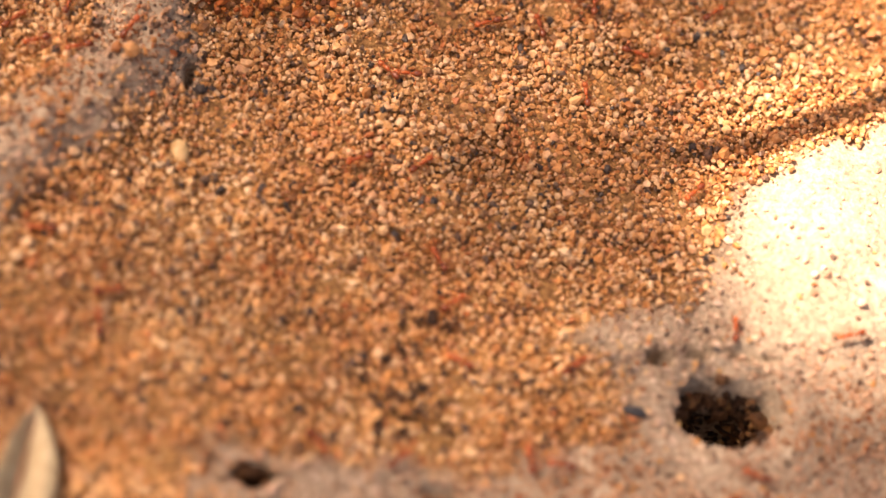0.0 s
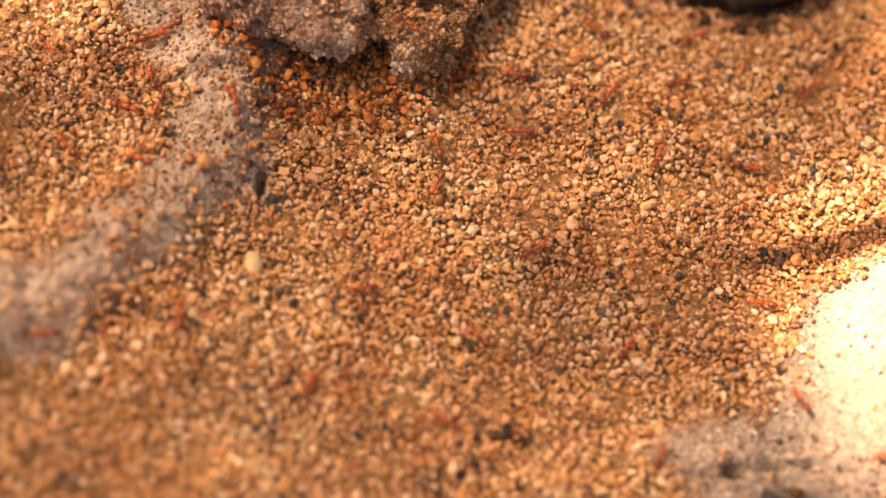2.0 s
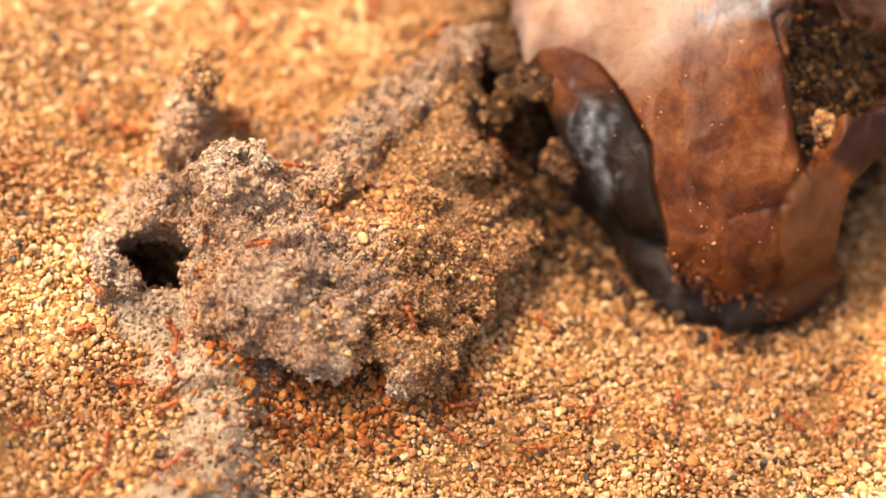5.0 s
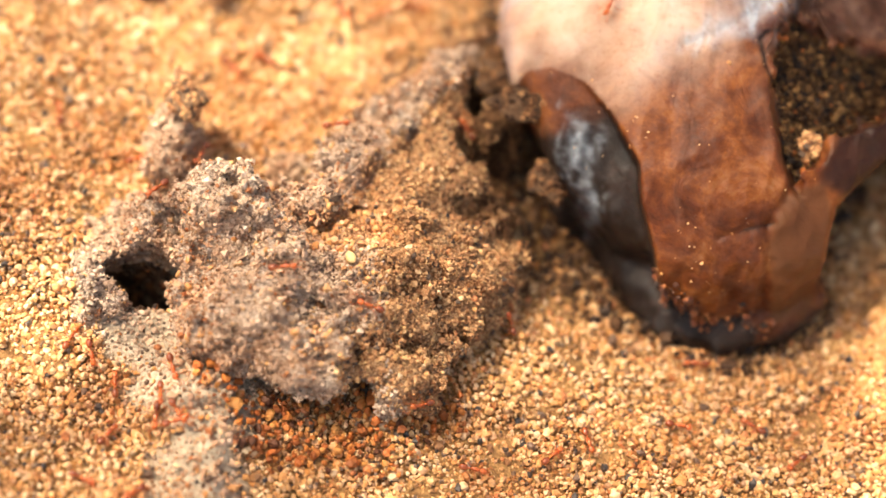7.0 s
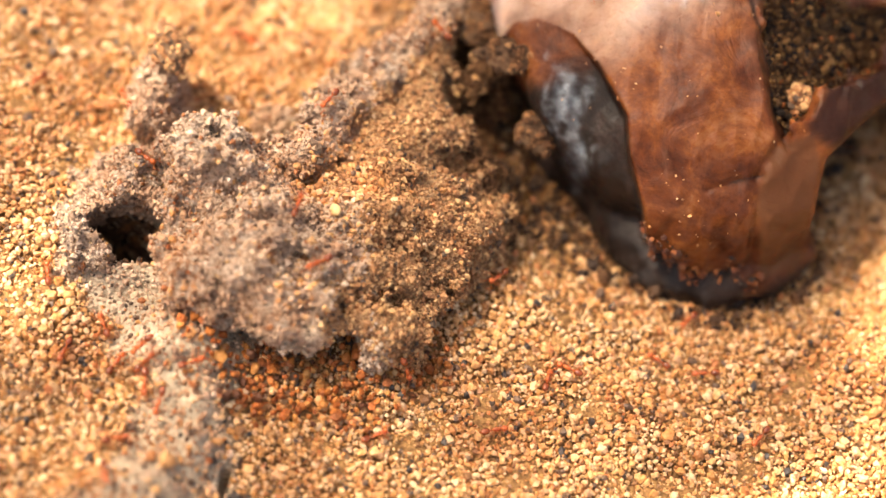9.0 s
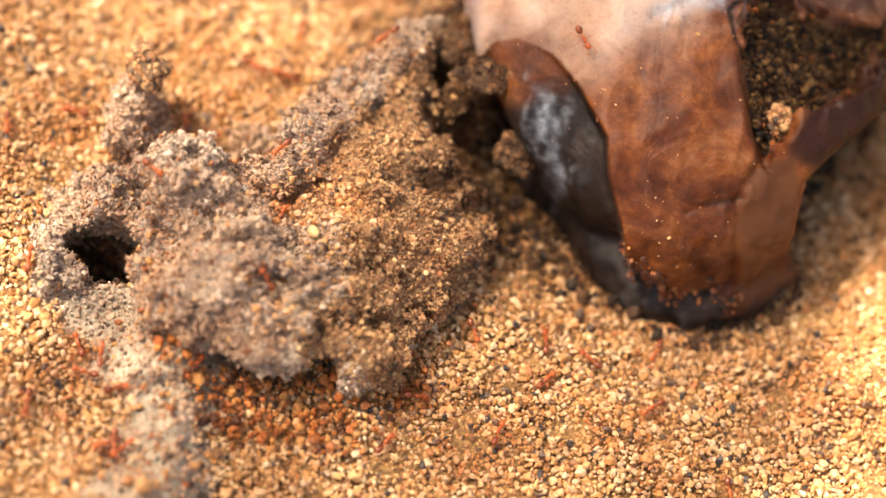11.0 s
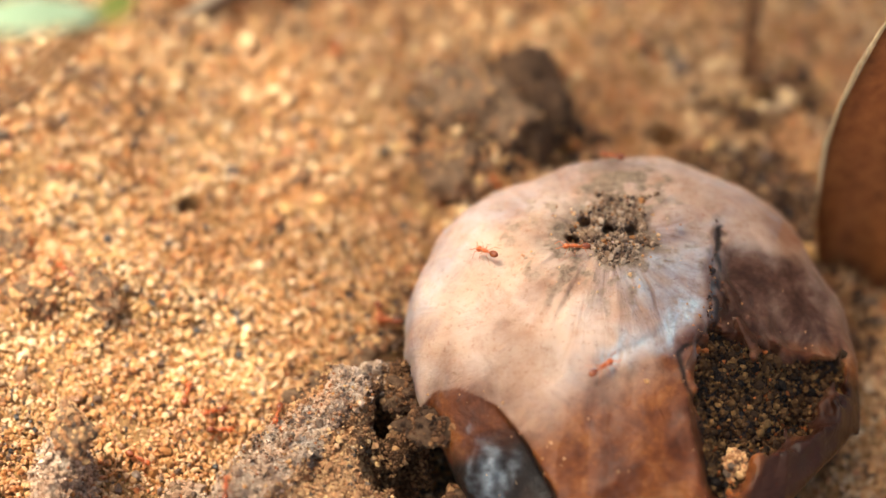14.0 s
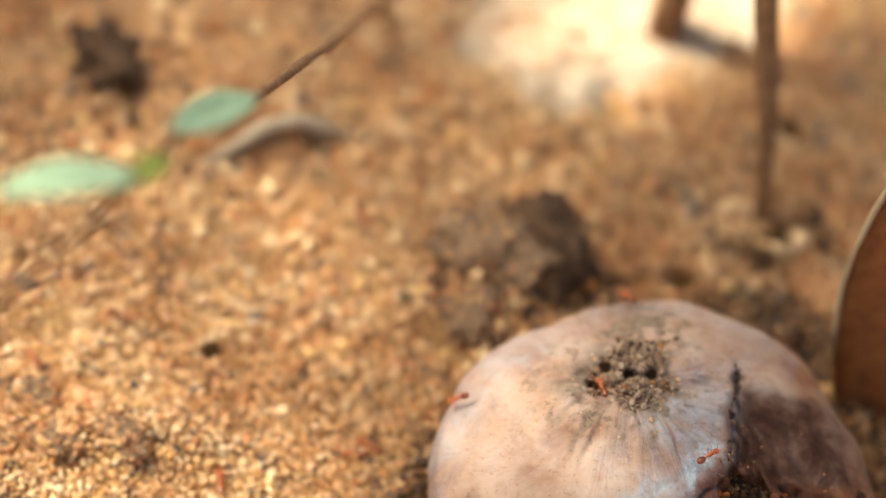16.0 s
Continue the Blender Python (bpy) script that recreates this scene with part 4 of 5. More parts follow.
x, y, rng = scatter(0.068, 61, lambda x, y: 1 - np.where((x > 4.9) & (y < -5.0), 1.0, 0.98) * soil_at(x, y))
r = np.clip(rng.lognormal(math.log(0.032), 0.28, len(x)), 0.016, 0.07)
_me = grains_mesh("sand", np.stack([x, y, bumpy(x, y) + r * rng.uniform(0.0, 1.2, len(x))], -1), r, 62)
_me.materials.append(SAND)
tagged(new("sand", _me), "coarse tan and dark sand grains", "sand", kind="stuff")
x, y, rng = scatter(0.05, 67, lambda x, y: 1 - np.where((x > 4.9) & (y < -5.0), 0.995, 0.965) * soil_at(x, y))
r = np.clip(rng.lognormal(math.log(0.021), 0.28, len(x)), 0.01, 0.04)
_me = grains_mesh("fine_sand", np.stack([x, y, bumpy(x, y) + r * rng.uniform(0.2, 2.6, len(x))], -1), r, 68, 0.3, True)
_me.materials.append(SAND)
tagged(new("fine_sand", _me), "fine tan sand between the coarse grains", "sand", kind="stuff")
x, y, rng = scatter(0.2, 90, lambda x, y: np.where(y > 2.5, 0.5, 0.002) * (1 - soil_at(x, y)))
r = np.clip(rng.lognormal(math.log(0.066), 0.3, len(x)), 0.04, 0.14)
_me = grains_mesh("coarse_grit", np.stack([x, y, bumpy(x, y) + r * 0.5], -1), r, 91)
_me.materials.append(GRIT)
tagged(new("coarse_grit", _me), "scattered dark and pale coarse grit on the sand", "grit", kind="stuff")
x, y, rng = scatter(0.052, 63, lambda x, y: 0.95 * soil_at(x, y) * (1 - 0.93 * step01(4.6, 5.4, x) * step01(-8.6, -7.8, y)))
r = np.clip(rng.lognormal(math.log(0.021), 0.38, len(x)), 0.009, 0.05)
_me = grains_mesh("soil_crumbs", np.stack([x, y, ground_z(x, y) + r * rng.uniform(0.0, 0.7, len(x))], -1), r, 64)
_me.materials.append(CRUMB)
tagged(new("soil_crumbs", _me), "fine grey-brown soil crumbs", "soil", kind="stuff")
rng = np.random.default_rng(65)
_fine = np.concatenate([MV, MV, MV])
_fn = np.concatenate([MN, MN, MN])
_k = (rng.random(len(_fine)) < 0.45) & (_fine[:, 2] > -0.1)
r = np.clip(rng.lognormal(math.log(0.0125), 0.5, _k.sum()), 0.005, 0.05)
_at = _fine[_k] + _fn[_k] * (r * 0.3)[:, None] + rng.normal(0, 0.014, (_k.sum(), 3))
_side = rng.random(len(_at))
# Trench crumbs take a brown that is darkened for shade.
_trench = mound_brown_shade(_at) > _side
_warm = ~_trench & (mound_warm(_at) > _side)
for _pick, _mat, _seed, _label in ((~_warm & ~_trench, CRUMB, 66, "fine pinkish-grey crumbs crusted over the ant mound"), (_warm, WARMCRUMB, 76, "fine brown crumbs on the ant mound"),
                                   (_trench, MIDCRUMB, 77, "brown crumbs darkened for the shade between mound and fruit")):
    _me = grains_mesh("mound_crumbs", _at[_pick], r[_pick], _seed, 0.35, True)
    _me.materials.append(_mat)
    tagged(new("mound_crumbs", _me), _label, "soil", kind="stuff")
rng = np.random.default_rng(69)
_d = np.hypot((MV[:, 0] + 0.35) / 0.6, (MV[:, 1] + 2.8) / 0.55) + 0.5 * value_noise(MV, 0.3, 73)
_e = np.hypot((MV[:, 0] + 0.65) / 0.25, (MV[:, 1] + 4.2) / 0.25) + 0.5 * value_noise(MV, 0.2, 74)
_k = ((rng.random(len(MV)) < 0.17 * (1 - step01(0.7, 1.1, np.minimum(_d, _e)))) | (rng.random(len(MV)) < 0.008)) & (MV[:, 2] > 0.35) & (MN[:, 2] > 0.1)
r = np.clip(rng.lognormal(math.log(0.027), 0.28, _k.sum()), 0.015, 0.055)
_me = grains_mesh("loose_sand", MV[_k] + MN[_k] * (r * 0.6)[:, None], r, 70)
_me.materials.append(SAND)
tagged(new("loose_sand", _me), "loose tan sand grains lying on the ant mound", "sand", kind="stuff")
# Rings of dark soil; the second also carries the trench's shade in its colour.
DARK_RINGS = [[(1.3, -8.7), (1.6, -8.4), (2.0, -8.6), (2.2, -9.3), (2.3, -9.7), (1.5, -9.8), (1.4, -9.3)], [(0.6, 0.2), (1.2, 0.4), (2.0, -0.6), (2.6, -1.7), (3.2, -2.6), (2.3, -2.75), (1.7, -2.3), (1.2, -1.4), (0.85, -0.6)],
        [(1.0, 3.4), (1.1, 4.9), (1.8, 5.5), (3.0, 4.6), (3.4, 3.9), (2.2, 3.6), (1.6, 3.1)],
        [(3.4, 3.5), (4.6, 4.7), (5.6, 4.5), (6.6, 3.2), (6.6, 1.4), (5.7, 2.4), (4.6, 3.2)], [(4.5, 5.3), (5.2, 6.1), (5.9, 5.6), (5.2, 5.0)]]


def soil_and_shade_at(x, y):
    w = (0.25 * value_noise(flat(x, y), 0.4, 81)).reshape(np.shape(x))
    d = np.minimum.reduce([inside(x, y, ring) for ring in DARK_RINGS]) + w
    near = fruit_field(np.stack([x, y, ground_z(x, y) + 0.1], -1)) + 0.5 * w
    # Dark crumbs inside the deep pits, standing in for their shade.
    pit_shade = np.zeros(np.shape(x))
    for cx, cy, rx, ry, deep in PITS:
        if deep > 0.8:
            pit_shade = np.maximum(pit_shade, (np.hypot((x - cx) / rx, (y - cy) / ry) < 1.0) * 1.0)
    return np.maximum(pit_shade, np.maximum(np.where(y < -8, 0.3, 0.85) * (1 - step01(-0.1, 0.15, d)), 0.8 * (1 - step01(0.08, 0.3, near))))


x, y, rng = scatter(0.07, 82, soil_and_shade_at)
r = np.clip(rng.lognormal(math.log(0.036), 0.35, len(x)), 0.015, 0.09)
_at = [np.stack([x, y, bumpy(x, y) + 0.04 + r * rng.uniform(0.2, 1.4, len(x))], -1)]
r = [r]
# More dark crumbs down the pit walls, deepening their painted shade.
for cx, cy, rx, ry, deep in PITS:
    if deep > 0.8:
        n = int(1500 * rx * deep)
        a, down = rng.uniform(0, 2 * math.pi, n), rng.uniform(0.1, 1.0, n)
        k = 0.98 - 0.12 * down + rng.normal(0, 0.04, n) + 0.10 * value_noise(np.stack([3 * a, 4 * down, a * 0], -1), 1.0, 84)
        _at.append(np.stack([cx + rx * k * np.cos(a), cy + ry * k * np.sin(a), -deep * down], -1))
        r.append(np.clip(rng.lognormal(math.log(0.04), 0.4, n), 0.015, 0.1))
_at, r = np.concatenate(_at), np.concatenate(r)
_me = grains_mesh("soil_and_shade", _at, r, 83)
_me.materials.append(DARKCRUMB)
tagged(new("soil_and_shade", _me), "dark damp soil crumbs around the rotten fruit, with shade painted into pits and trench", "soil", kind="stuff")

# Crumbs whose red-brown mostly stands for warm bounce and shade under the overhang.
UNDER = [(-1.5, -4.6), (-0.9, -4.4), (0.0, -4.2), (0.9, -3.9), (1.05, -4.4), (0.2, -5.05), (-0.5, -5.35), (-1.2, -5.2)]
x, y, rng = scatter(0.07, 86, lambda x, y: 0.85 * (1 - step01(-0.25, 0.3, inside(x, y, UNDER) + 0.2 * value_noise(flat(x, y), 0.3, 87))))
r = np.clip(rng.lognormal(math.log(0.034), 0.35, len(x)), 0.015, 0.075)
_me = grains_mesh("overhang_shade_crumbs", np.stack([x, y, bumpy(x, y) + 0.07 + r * rng.uniform(0.2, 1.2, len(x))], -1), r, 88)
_me.materials.append(ORANGE)
tagged(new("overhang_shade_crumbs", _me), "red-brown crumbs, mostly painted bounce and shade, under the mound's overhang", "soil", kind="stuff")

# ---- small things on the ground ----
def rest(ob, x, y, up=0.0, rz=0.0, rx=0.0, ry=0.0):
    ob.matrix_basis = pose(x * CM, y * CM, float(top_z(x, y)) * CM + up * CM, rx, ry, rz)
    return ob


def seed_thing(name, radii, mat, label, category, seed):
    bm = lump([r * CM for r in radii], 0.12, 1.3, seed, 3)
    me = bpy.data.meshes.new(name)
    bm.to_mesh(me)
    bm.free()
    me.materials.append(mat)
    return tagged(new(name, me), label, category)


rest(seed_thing("seed", (0.10, 0.14, 0.085), SEED, "smooth cream oval seed lying on the sand", "seed", 1), -0.96, -7.03, 0.07, 10)
rest(seed_thing("seed", (0.055, 0.075, 0.05), SEED, "small cream seed lying on the ant mound", "seed", 2), -0.36, -3.15, 0.04, 30)
rest(seed_thing("black_seed", (0.13, 0.065, 0.06), BLACKSEED, "glossy black seed on grey soil", "seed", 3), 4.06, -9.18, 0.05, -10)


def stick(name, points, radii, mat, label, category, knots=()):
    base = Vector(points[0]) * CM
    ob = tagged(new(name), label, category)
    ob.matrix_basis = Matrix.Translation(base)
    pts = [Vector(p) * CM - base for p in points]
    part("stem", tube(pts, [r * CM for r in radii], 10), mat, ob)
    for at, r in knots:
        k = lump((r * CM, r * CM, r * CM), 0.3, 2.0, 5, 2)
        bmesh.ops.translate(k, verts=k.verts, vec=Vector(at) * CM - base)
        part("bud", k, mat, ob)
    return ob


stick("upright_twig", [(5.12, 5.7, -0.2), (4.95, 5.95, 0.6), (4.75, 6.3, 1.6), (4.55, 6.6, 2.3), (4.37, 6.9, 3.0), (4.1, 7.4, 4.2), (3.6, 8.2, 6.5)],
      [0.09, 0.10, 0.14, 0.16, 0.17, 0.17, 0.15], TWIG, "upright reddish-brown dry twig stuck in sand", "twig", [((4.72, 6.5, 2.1), 0.12)])
stick("upright_twig", [(3.7, 9.0, -0.2), (3.7, 9.05, 0.8), (3.7, 9.1, 4.0)], [0.28, 0.27, 0.24], TWIG, "thick short brown stem standing in sunlit sand", "twig")


stick("bleached_stem", [(-2.35, 5.25, 0.05), (-2.0, 5.5, 0.18), (-1.6, 5.85, 0.30), (-1.2, 6.05, 0.36), (-0.85, 6.1, 0.25), (-0.55, 6.15, 0.06)],
      [0.05, 0.08, 0.12, 0.10, 0.11, 0.05], BLEACHED, "curved bleached grey stem lying on sand", "stem")


def leaf_mesh(name, length, width, bend, curl, seed, ribs=9):
    """A leaf with thickness: pointed at both ends, bent along and curled across."""
    bm = bmesh.new()
    top, low = [], []
    for k in range(ribs):
        u = k / (ribs - 1)
        w = width * (math.sin(math.pi * min(1, 0.06 + 0.94 * u)) ** 0.8 + 0.02) * (1 + 0.1 * noise.noise(Vector((u * 5, seed, 0))))
        row, under = [], []
        for j in range(5):
            s = (j - 2) / 2
            z = -bend * u * u * length + curl * w * (s * s) + 0.06 * width * noise.noise(Vector((u * 4, s * 2, seed)))
            row.append(bm.verts.new((s * w, u * length, z)))
            under.append(bm.verts.new((s * w, u * length, z - 0.04 * width)))
        top.append(row)
        low.append(under)
    for a, flip in ((top, False), (low, True)):
        for r, s in zip(a, a[1:]):
            for j in range(4):
                q = (r[j], r[j + 1], s[j + 1], s[j])
                bm.faces.new(q[::-1] if flip else q)
    for r, s, u, v in zip(top, top[1:], low, low[1:]):
        bm.faces.new((r[0], s[0], v[0], u[0]))
        bm.faces.new((s[4], r[4], u[4], v[4]))
    for j in range(4):
        bm.faces.new((top[0][j + 1], top[0][j], low[0][j], low[0][j + 1]))
        bm.faces.new((top[-1][j], top[-1][j + 1], low[-1][j + 1], low[-1][j]))
    for f in bm.faces:
        f.smooth = True
    me = bpy.data.meshes.new(name)
    bm.to_mesh(me)
    bm.free()
    return me


def leaf_thing(name, m, length, width, bend, curl, mat, label, category, seed, vein=None):
    ob = tagged(new(name), label, category)
    ob.matrix_basis = m
    part("blade", leaf_mesh("blade", length * CM, width * CM, bend, curl, seed), mat, ob)
    if vein:
        pts = [(0, u * length * CM, (-bend * u * u * length - 0.05 * width) * CM) for u in (-0.15, 0.2, 0.5, 0.8, 0.97)]
        part("midrib", tube(pts, [0.06 * CM, 0.05 * CM, 0.04 * CM, 0.03 * CM, 0.015 * CM], 6), vein, ob)
    return ob


def aim(base, tip, roll=0.0):
    """A pose at base (cm) whose y axis points to tip."""
    d = (Vector(tip) - Vector(base)).normalized()
    return Matrix.Translation(Vector(base) * CM) @ d.to_track_quat("Y", "Z").to_matrix().to_4x4() @ pose(0, 0, 0, 0, roll, 0)


_y = Vector((-0.02, 0.10, 1.0)).normalized()
_z = (Vector((-0.35, -1.0, 0.0)) - _y * Vector((-0.35, -1.0, 0.0)).dot(_y)).normalized()
_m = Matrix.Translation(Vector((6.42, 3.0, -0.35)) * CM) @ Matrix((_y.cross(_z), _y, _z)).transposed().to_4x4()
_dry = leaf_thing("dry_leaf", _m, 6.2, 0.85, 0.03, 0.45, DRYLEAF, "curled brown dry leaf standing on edge in sand", "dry leaf", 3, TWIG)
_rim = []
for _u in (0.2, 0.3, 0.4, 0.5, 0.6, 0.7, 0.8, 0.9):
    _w2 = 0.85 * (math.sin(math.pi * (0.06 + 0.94 * _u)) ** 0.8 + 0.02) * (1 + 0.1 * noise.noise(Vector((_u * 5, 3, 0))))
    _rim.append((-_w2 * CM, _u * 6.2 * CM, (-0.03 * _u * _u * 6.2 + 0.45 * _w2) * CM))
part("rim", tube(_rim, [0.01 * CM, 0.018 * CM, 0.035 * CM, 0.02 * CM, 0.04 * CM, 0.025 * CM, 0.02 * CM, 0.01 * CM], 8), PALELEAF, _dry, "bleached pale edge")
leaf_thing("husk", aim((-1.95, -11.7, 0.15), (-1.72, -10.2, 0.55), 25), 1.55, 0.30, 0.25, 0.7, PALELEAF, "pale bleached curled husk on sand", "husk", 4, DRYLEAF)

# the green sprig that hangs over the place
_b = Vector((-9.5, -6.5, 0.0))
_sprig = tagged(new("green_sprig"), "thin sprig with narrow pale green leaves arching over sand", "plant")
_sprig.matrix_basis = Matrix.Translation(_b * CM)
_sp = [(-9.5, -6.5, -0.3), (-7.4, -5.2, 4.6), (-4.6, -3.6, 6.6), (-3.32, -2.3, 7.1), (-2.6, -1.0, 7.0), (-2.14, 0.48, 6.4), (-1.7, 1.8, 5.3), (-0.83, 5.4, 2.7), (-0.43, 7.78, 0.9), (-0.1, 8.9, -0.2)]
part("stem", tube([(Vector(p) - _b) * CM for p in _sp], [0.12 * CM, 0.09 * CM] + [0.06 * CM] * 8, 8), TWIG, _sprig, "thin brown stem")
for _p, _q, _l, _wd, _s in (((-2.45, -0.8, 7.1), (-3.55, -1.22, 7.2), 1.25, 0.27, 1), ((-2.25, 0.15, 6.7), (-1.25, 1.15, 6.5), 1.05, 0.19, 2), ((-2.5, -0.85, 7.05), (-2.15, -0.2, 6.9), 0.6, 0.13, 3)):
    _o = part("leaf", leaf_mesh("leaf", _l * CM, _wd * CM, 0.05, 0.3, _s), YOUNG if _s == 3 else GREEN, _sprig, "small yellow-green leaf" if _s == 3 else "")
    _o.matrix_basis = Matrix.Translation(-_b * CM) @ aim(_p, _q, 15)


def clod(x, y, radii, seed, label, mat=ROCK, up=0.0, crumbs=None):
    bm = lump([v * CM for v in radii], 0.55, 1.6, seed, 4)
    for v in bm.verts:
        v.co *= 1 + 0.16 * noise.noise(v.co * 500 + Vector((seed, 0, 0))) + 0.10 * noise.noise(v.co * 1100 + Vector((seed, 0, 0)))
    at = np.array([v.co[:] for v in bm.verts]) / CM
    rng = np.random.default_rng(seed)
    pick = at[rng.random(len(at)) < 0.35]
    ob = tagged(new("soil_clod"), label, "soil clod")
    part("lump", bm, mat, ob)
    grit = grains_mesh("grit", pick, np.clip(rng.lognormal(math.log(0.026), 0.4, len(pick)), 0.01, 0.07), seed)
    part("grit", grit, crumbs or (WARMCRUMB if mat is BROWNCLOD else DARKCRUMB), ob)["kind"] = "stuff"
    return rest(ob, x, y, radii[2] * 0.35 + up, seed * 40)


clod(-3.8, 6.8, (0.42, 0.5, 0.5), 1, "dark brown lump of soil on sand")
clod(-1.22, -1.5, (0.27, 0.2, 0.13), 2, "small grey-brown clod beside the ant mound", BROWNCLOD, crumbs=CRUMB)
clod(-3.7, 1.5, (0.3, 0.2, 0.16), 3, "small brown clod on sand", BROWNCLOD)
clod(-3.3, 0.8, (0.3, 0.2, 0.16), 4, "small brown clod on sand", BROWNCLOD)
clod(-2.6, 0.95, (0.34, 0.18, 0.14), 8, "flat brown clod on sand", BROWNCLOD)
clod(-2.5, -1.25, (0.18, 0.3, 0.14), 5, "crumbly brown clod near the mound", BROWNCLOD)
clod(1.45, 4.3, (0.45, 0.75, 0.4), 6, "crumbly brown clod behind the fruit", BROWNCLOD)
clod(1.3, 3.3, (0.4, 0.4, 0.25), 9, "crumbly brown clod behind the fruit", BROWNCLOD)
clod(2.2, 4.6, (0.7, 0.45, 0.45), 7, "crumbly dark brown clod behind the fruit")
clod(2.9, 4.1, (0.42, 0.3, 0.25), 10, "crumbly dark brown clod behind the fruit")
clod(-0.05, -0.1, (0.3, 0.25, 0.2), 11, "crumbly brown clod beside the mound", BROWNCLOD)
clod(0.55, 0.75, (0.22, 0.3, 0.16), 12, "crumbly brown clod near the fruit", BROWNCLOD)

clod(1.02, -0.2, (0.2, 0.26, 0.12), 15, "crumbly brown clod wedged beside the fruit", crumbs=MIDCRUMB)
clod(1.35, -0.8, (0.2, 0.38, 0.13), 16, "crumbly brown clod wedged beside the fruit", up=-0.1, crumbs=MIDCRUMB)
clod(1.75, -1.45, (0.2, 0.3, 0.13), 17, "crumbly dark clod wedged beside the fruit", up=-0.1, crumbs=MIDCRUMB)
clod(2.0, -2.1, (0.16, 0.2, 0.12), 18, "crumbly dark clod wedged beside the fruit", up=-0.1, crumbs=MIDCRUMB)
clod(4.55, -0.95, (0.13, 0.13, 0.1), 14, "small crumb of pale soil stuck on the torn fruit", BROWNCLOD)

# ---- foliage added overhead, out of view, to shade the place ----
def ring_off(x, y, ring):
    """Signed distance of one place to a closed ring: negative within it."""
    best, odd = 1e9, False
    for (ax, ay), (bx, by) in zip(ring, ring[1:] + ring[:1]):
        ux, uy = bx - ax, by - ay
        k = min(1.0, max(0.0, ((x - ax) * ux + (y - ay) * uy) / (ux * ux + uy * uy)))
        best = min(best, math.hypot(x - ax - k * ux, y - ay - k * uy))
        if (ay > y) != (by > y) and x < ux * (y - ay) / uy + ax:
            odd = not odd
    return -best if odd else best


# Gaps, thin and thick spots in the leaves, set to place sun and shade.
LIT = [[(5.0, -5.6), (6.2, -5.0), (10.0, -4.4), (10.0, -8.1), (6.9, -8.1), (6.0, -7.9), (5.5, -7.3), (5.0, -6.7)],
       [(1.9, 8.0), (2.0, 8.8), (2.5, 9.9), (3.3, 13.0), (7.0, 13.0), (5.2, 9.6), (3.9, 8.7), (3.2, 7.9), (2.5, 7.3)]]
THIN = [(6.9, -1.7), (6.2, -2.2), (5.9, -2.9), (5.8, -3.6), (6.2, -4.3), (9.0, -4.3), (9.0, -1.6)]
SPARSE = [(-7.0, -4.0), (-7.0, 4.8), (-0.6, 4.8), (-0.6, 3.5), (-0.8, 0.6), (-2.4, -1.2), (-3.4, -4.0)]
DENSE = [(2.8, 3.2), (2.5, 5.0), (3.6, 6.8), (5.2, 8.6), (10.0, 10.0), (10.0, -0.4), (5.4, -0.8), (4.5, -0.4), (4.2, 0.6), (4.6, 2.0)]
FAR = 150.0
ROOT = Vector((-120.0, 95.0, 0.0))
_plant = tagged(new("added_shade_bush"), "unseen leafy green bush added overhead to shade the place", "bush")
_plant.matrix_basis = Matrix.Translation(ROOT * CM)
_rng = random.Random(8)
_leaf = leaf_mesh("leaf", 1.1 * CM, 0.2 * CM, 0.06, 0.1, 9, 4)
_leaf.materials.append(SHADELEAF)
_mid = Vector((1.0, -1.0, 0.0)) + SUNWARD * FAR
for _k in range(3):
    _end = _mid + Vector((-11, 9 - 9 * _k, 3)) - ROOT
    _pts = [Vector((0, 0, -0.5)), Vector((4 + 3 * _k, -3, 50)), _end * 0.55 + Vector((0, 0, 35)), _end]
    part("branch", tube([p * CM for p in _pts], [1.1 * CM, 0.9 * CM, 0.6 * CM, 0.25 * CM], 8), TWIG, _plant)
# Unseen twig, added to cast the dark band across the sunlit soil.
_low = [Vector(p) + SUNWARD * 18 - ROOT for p in ((8.6, -3.8, 0), (8.0, -4.2, 0), (6.6, -5.1, 0), (6.05, -5.4, 0), (5.5, -5.75, 0), (4.9, -5.9, 0), (4.3, -6.1, 0))]
part("twig", tube([p * CM for p in [Vector((8.6, -3.8, 0)) + SUNWARD * FAR - ROOT] + _low], [0.3 * CM] + [0.15 * CM] * 7, 8), TWIG, _plant)
_lv = np.array([v.co[:] for v in _leaf.vertices])
_lf = np.array([p.vertices[:] for p in _leaf.polygons])
_rv, _rf = [], []
_tilt = SUNWARD.to_track_quat("Z", "Y").to_matrix().to_4x4()
_n = 0
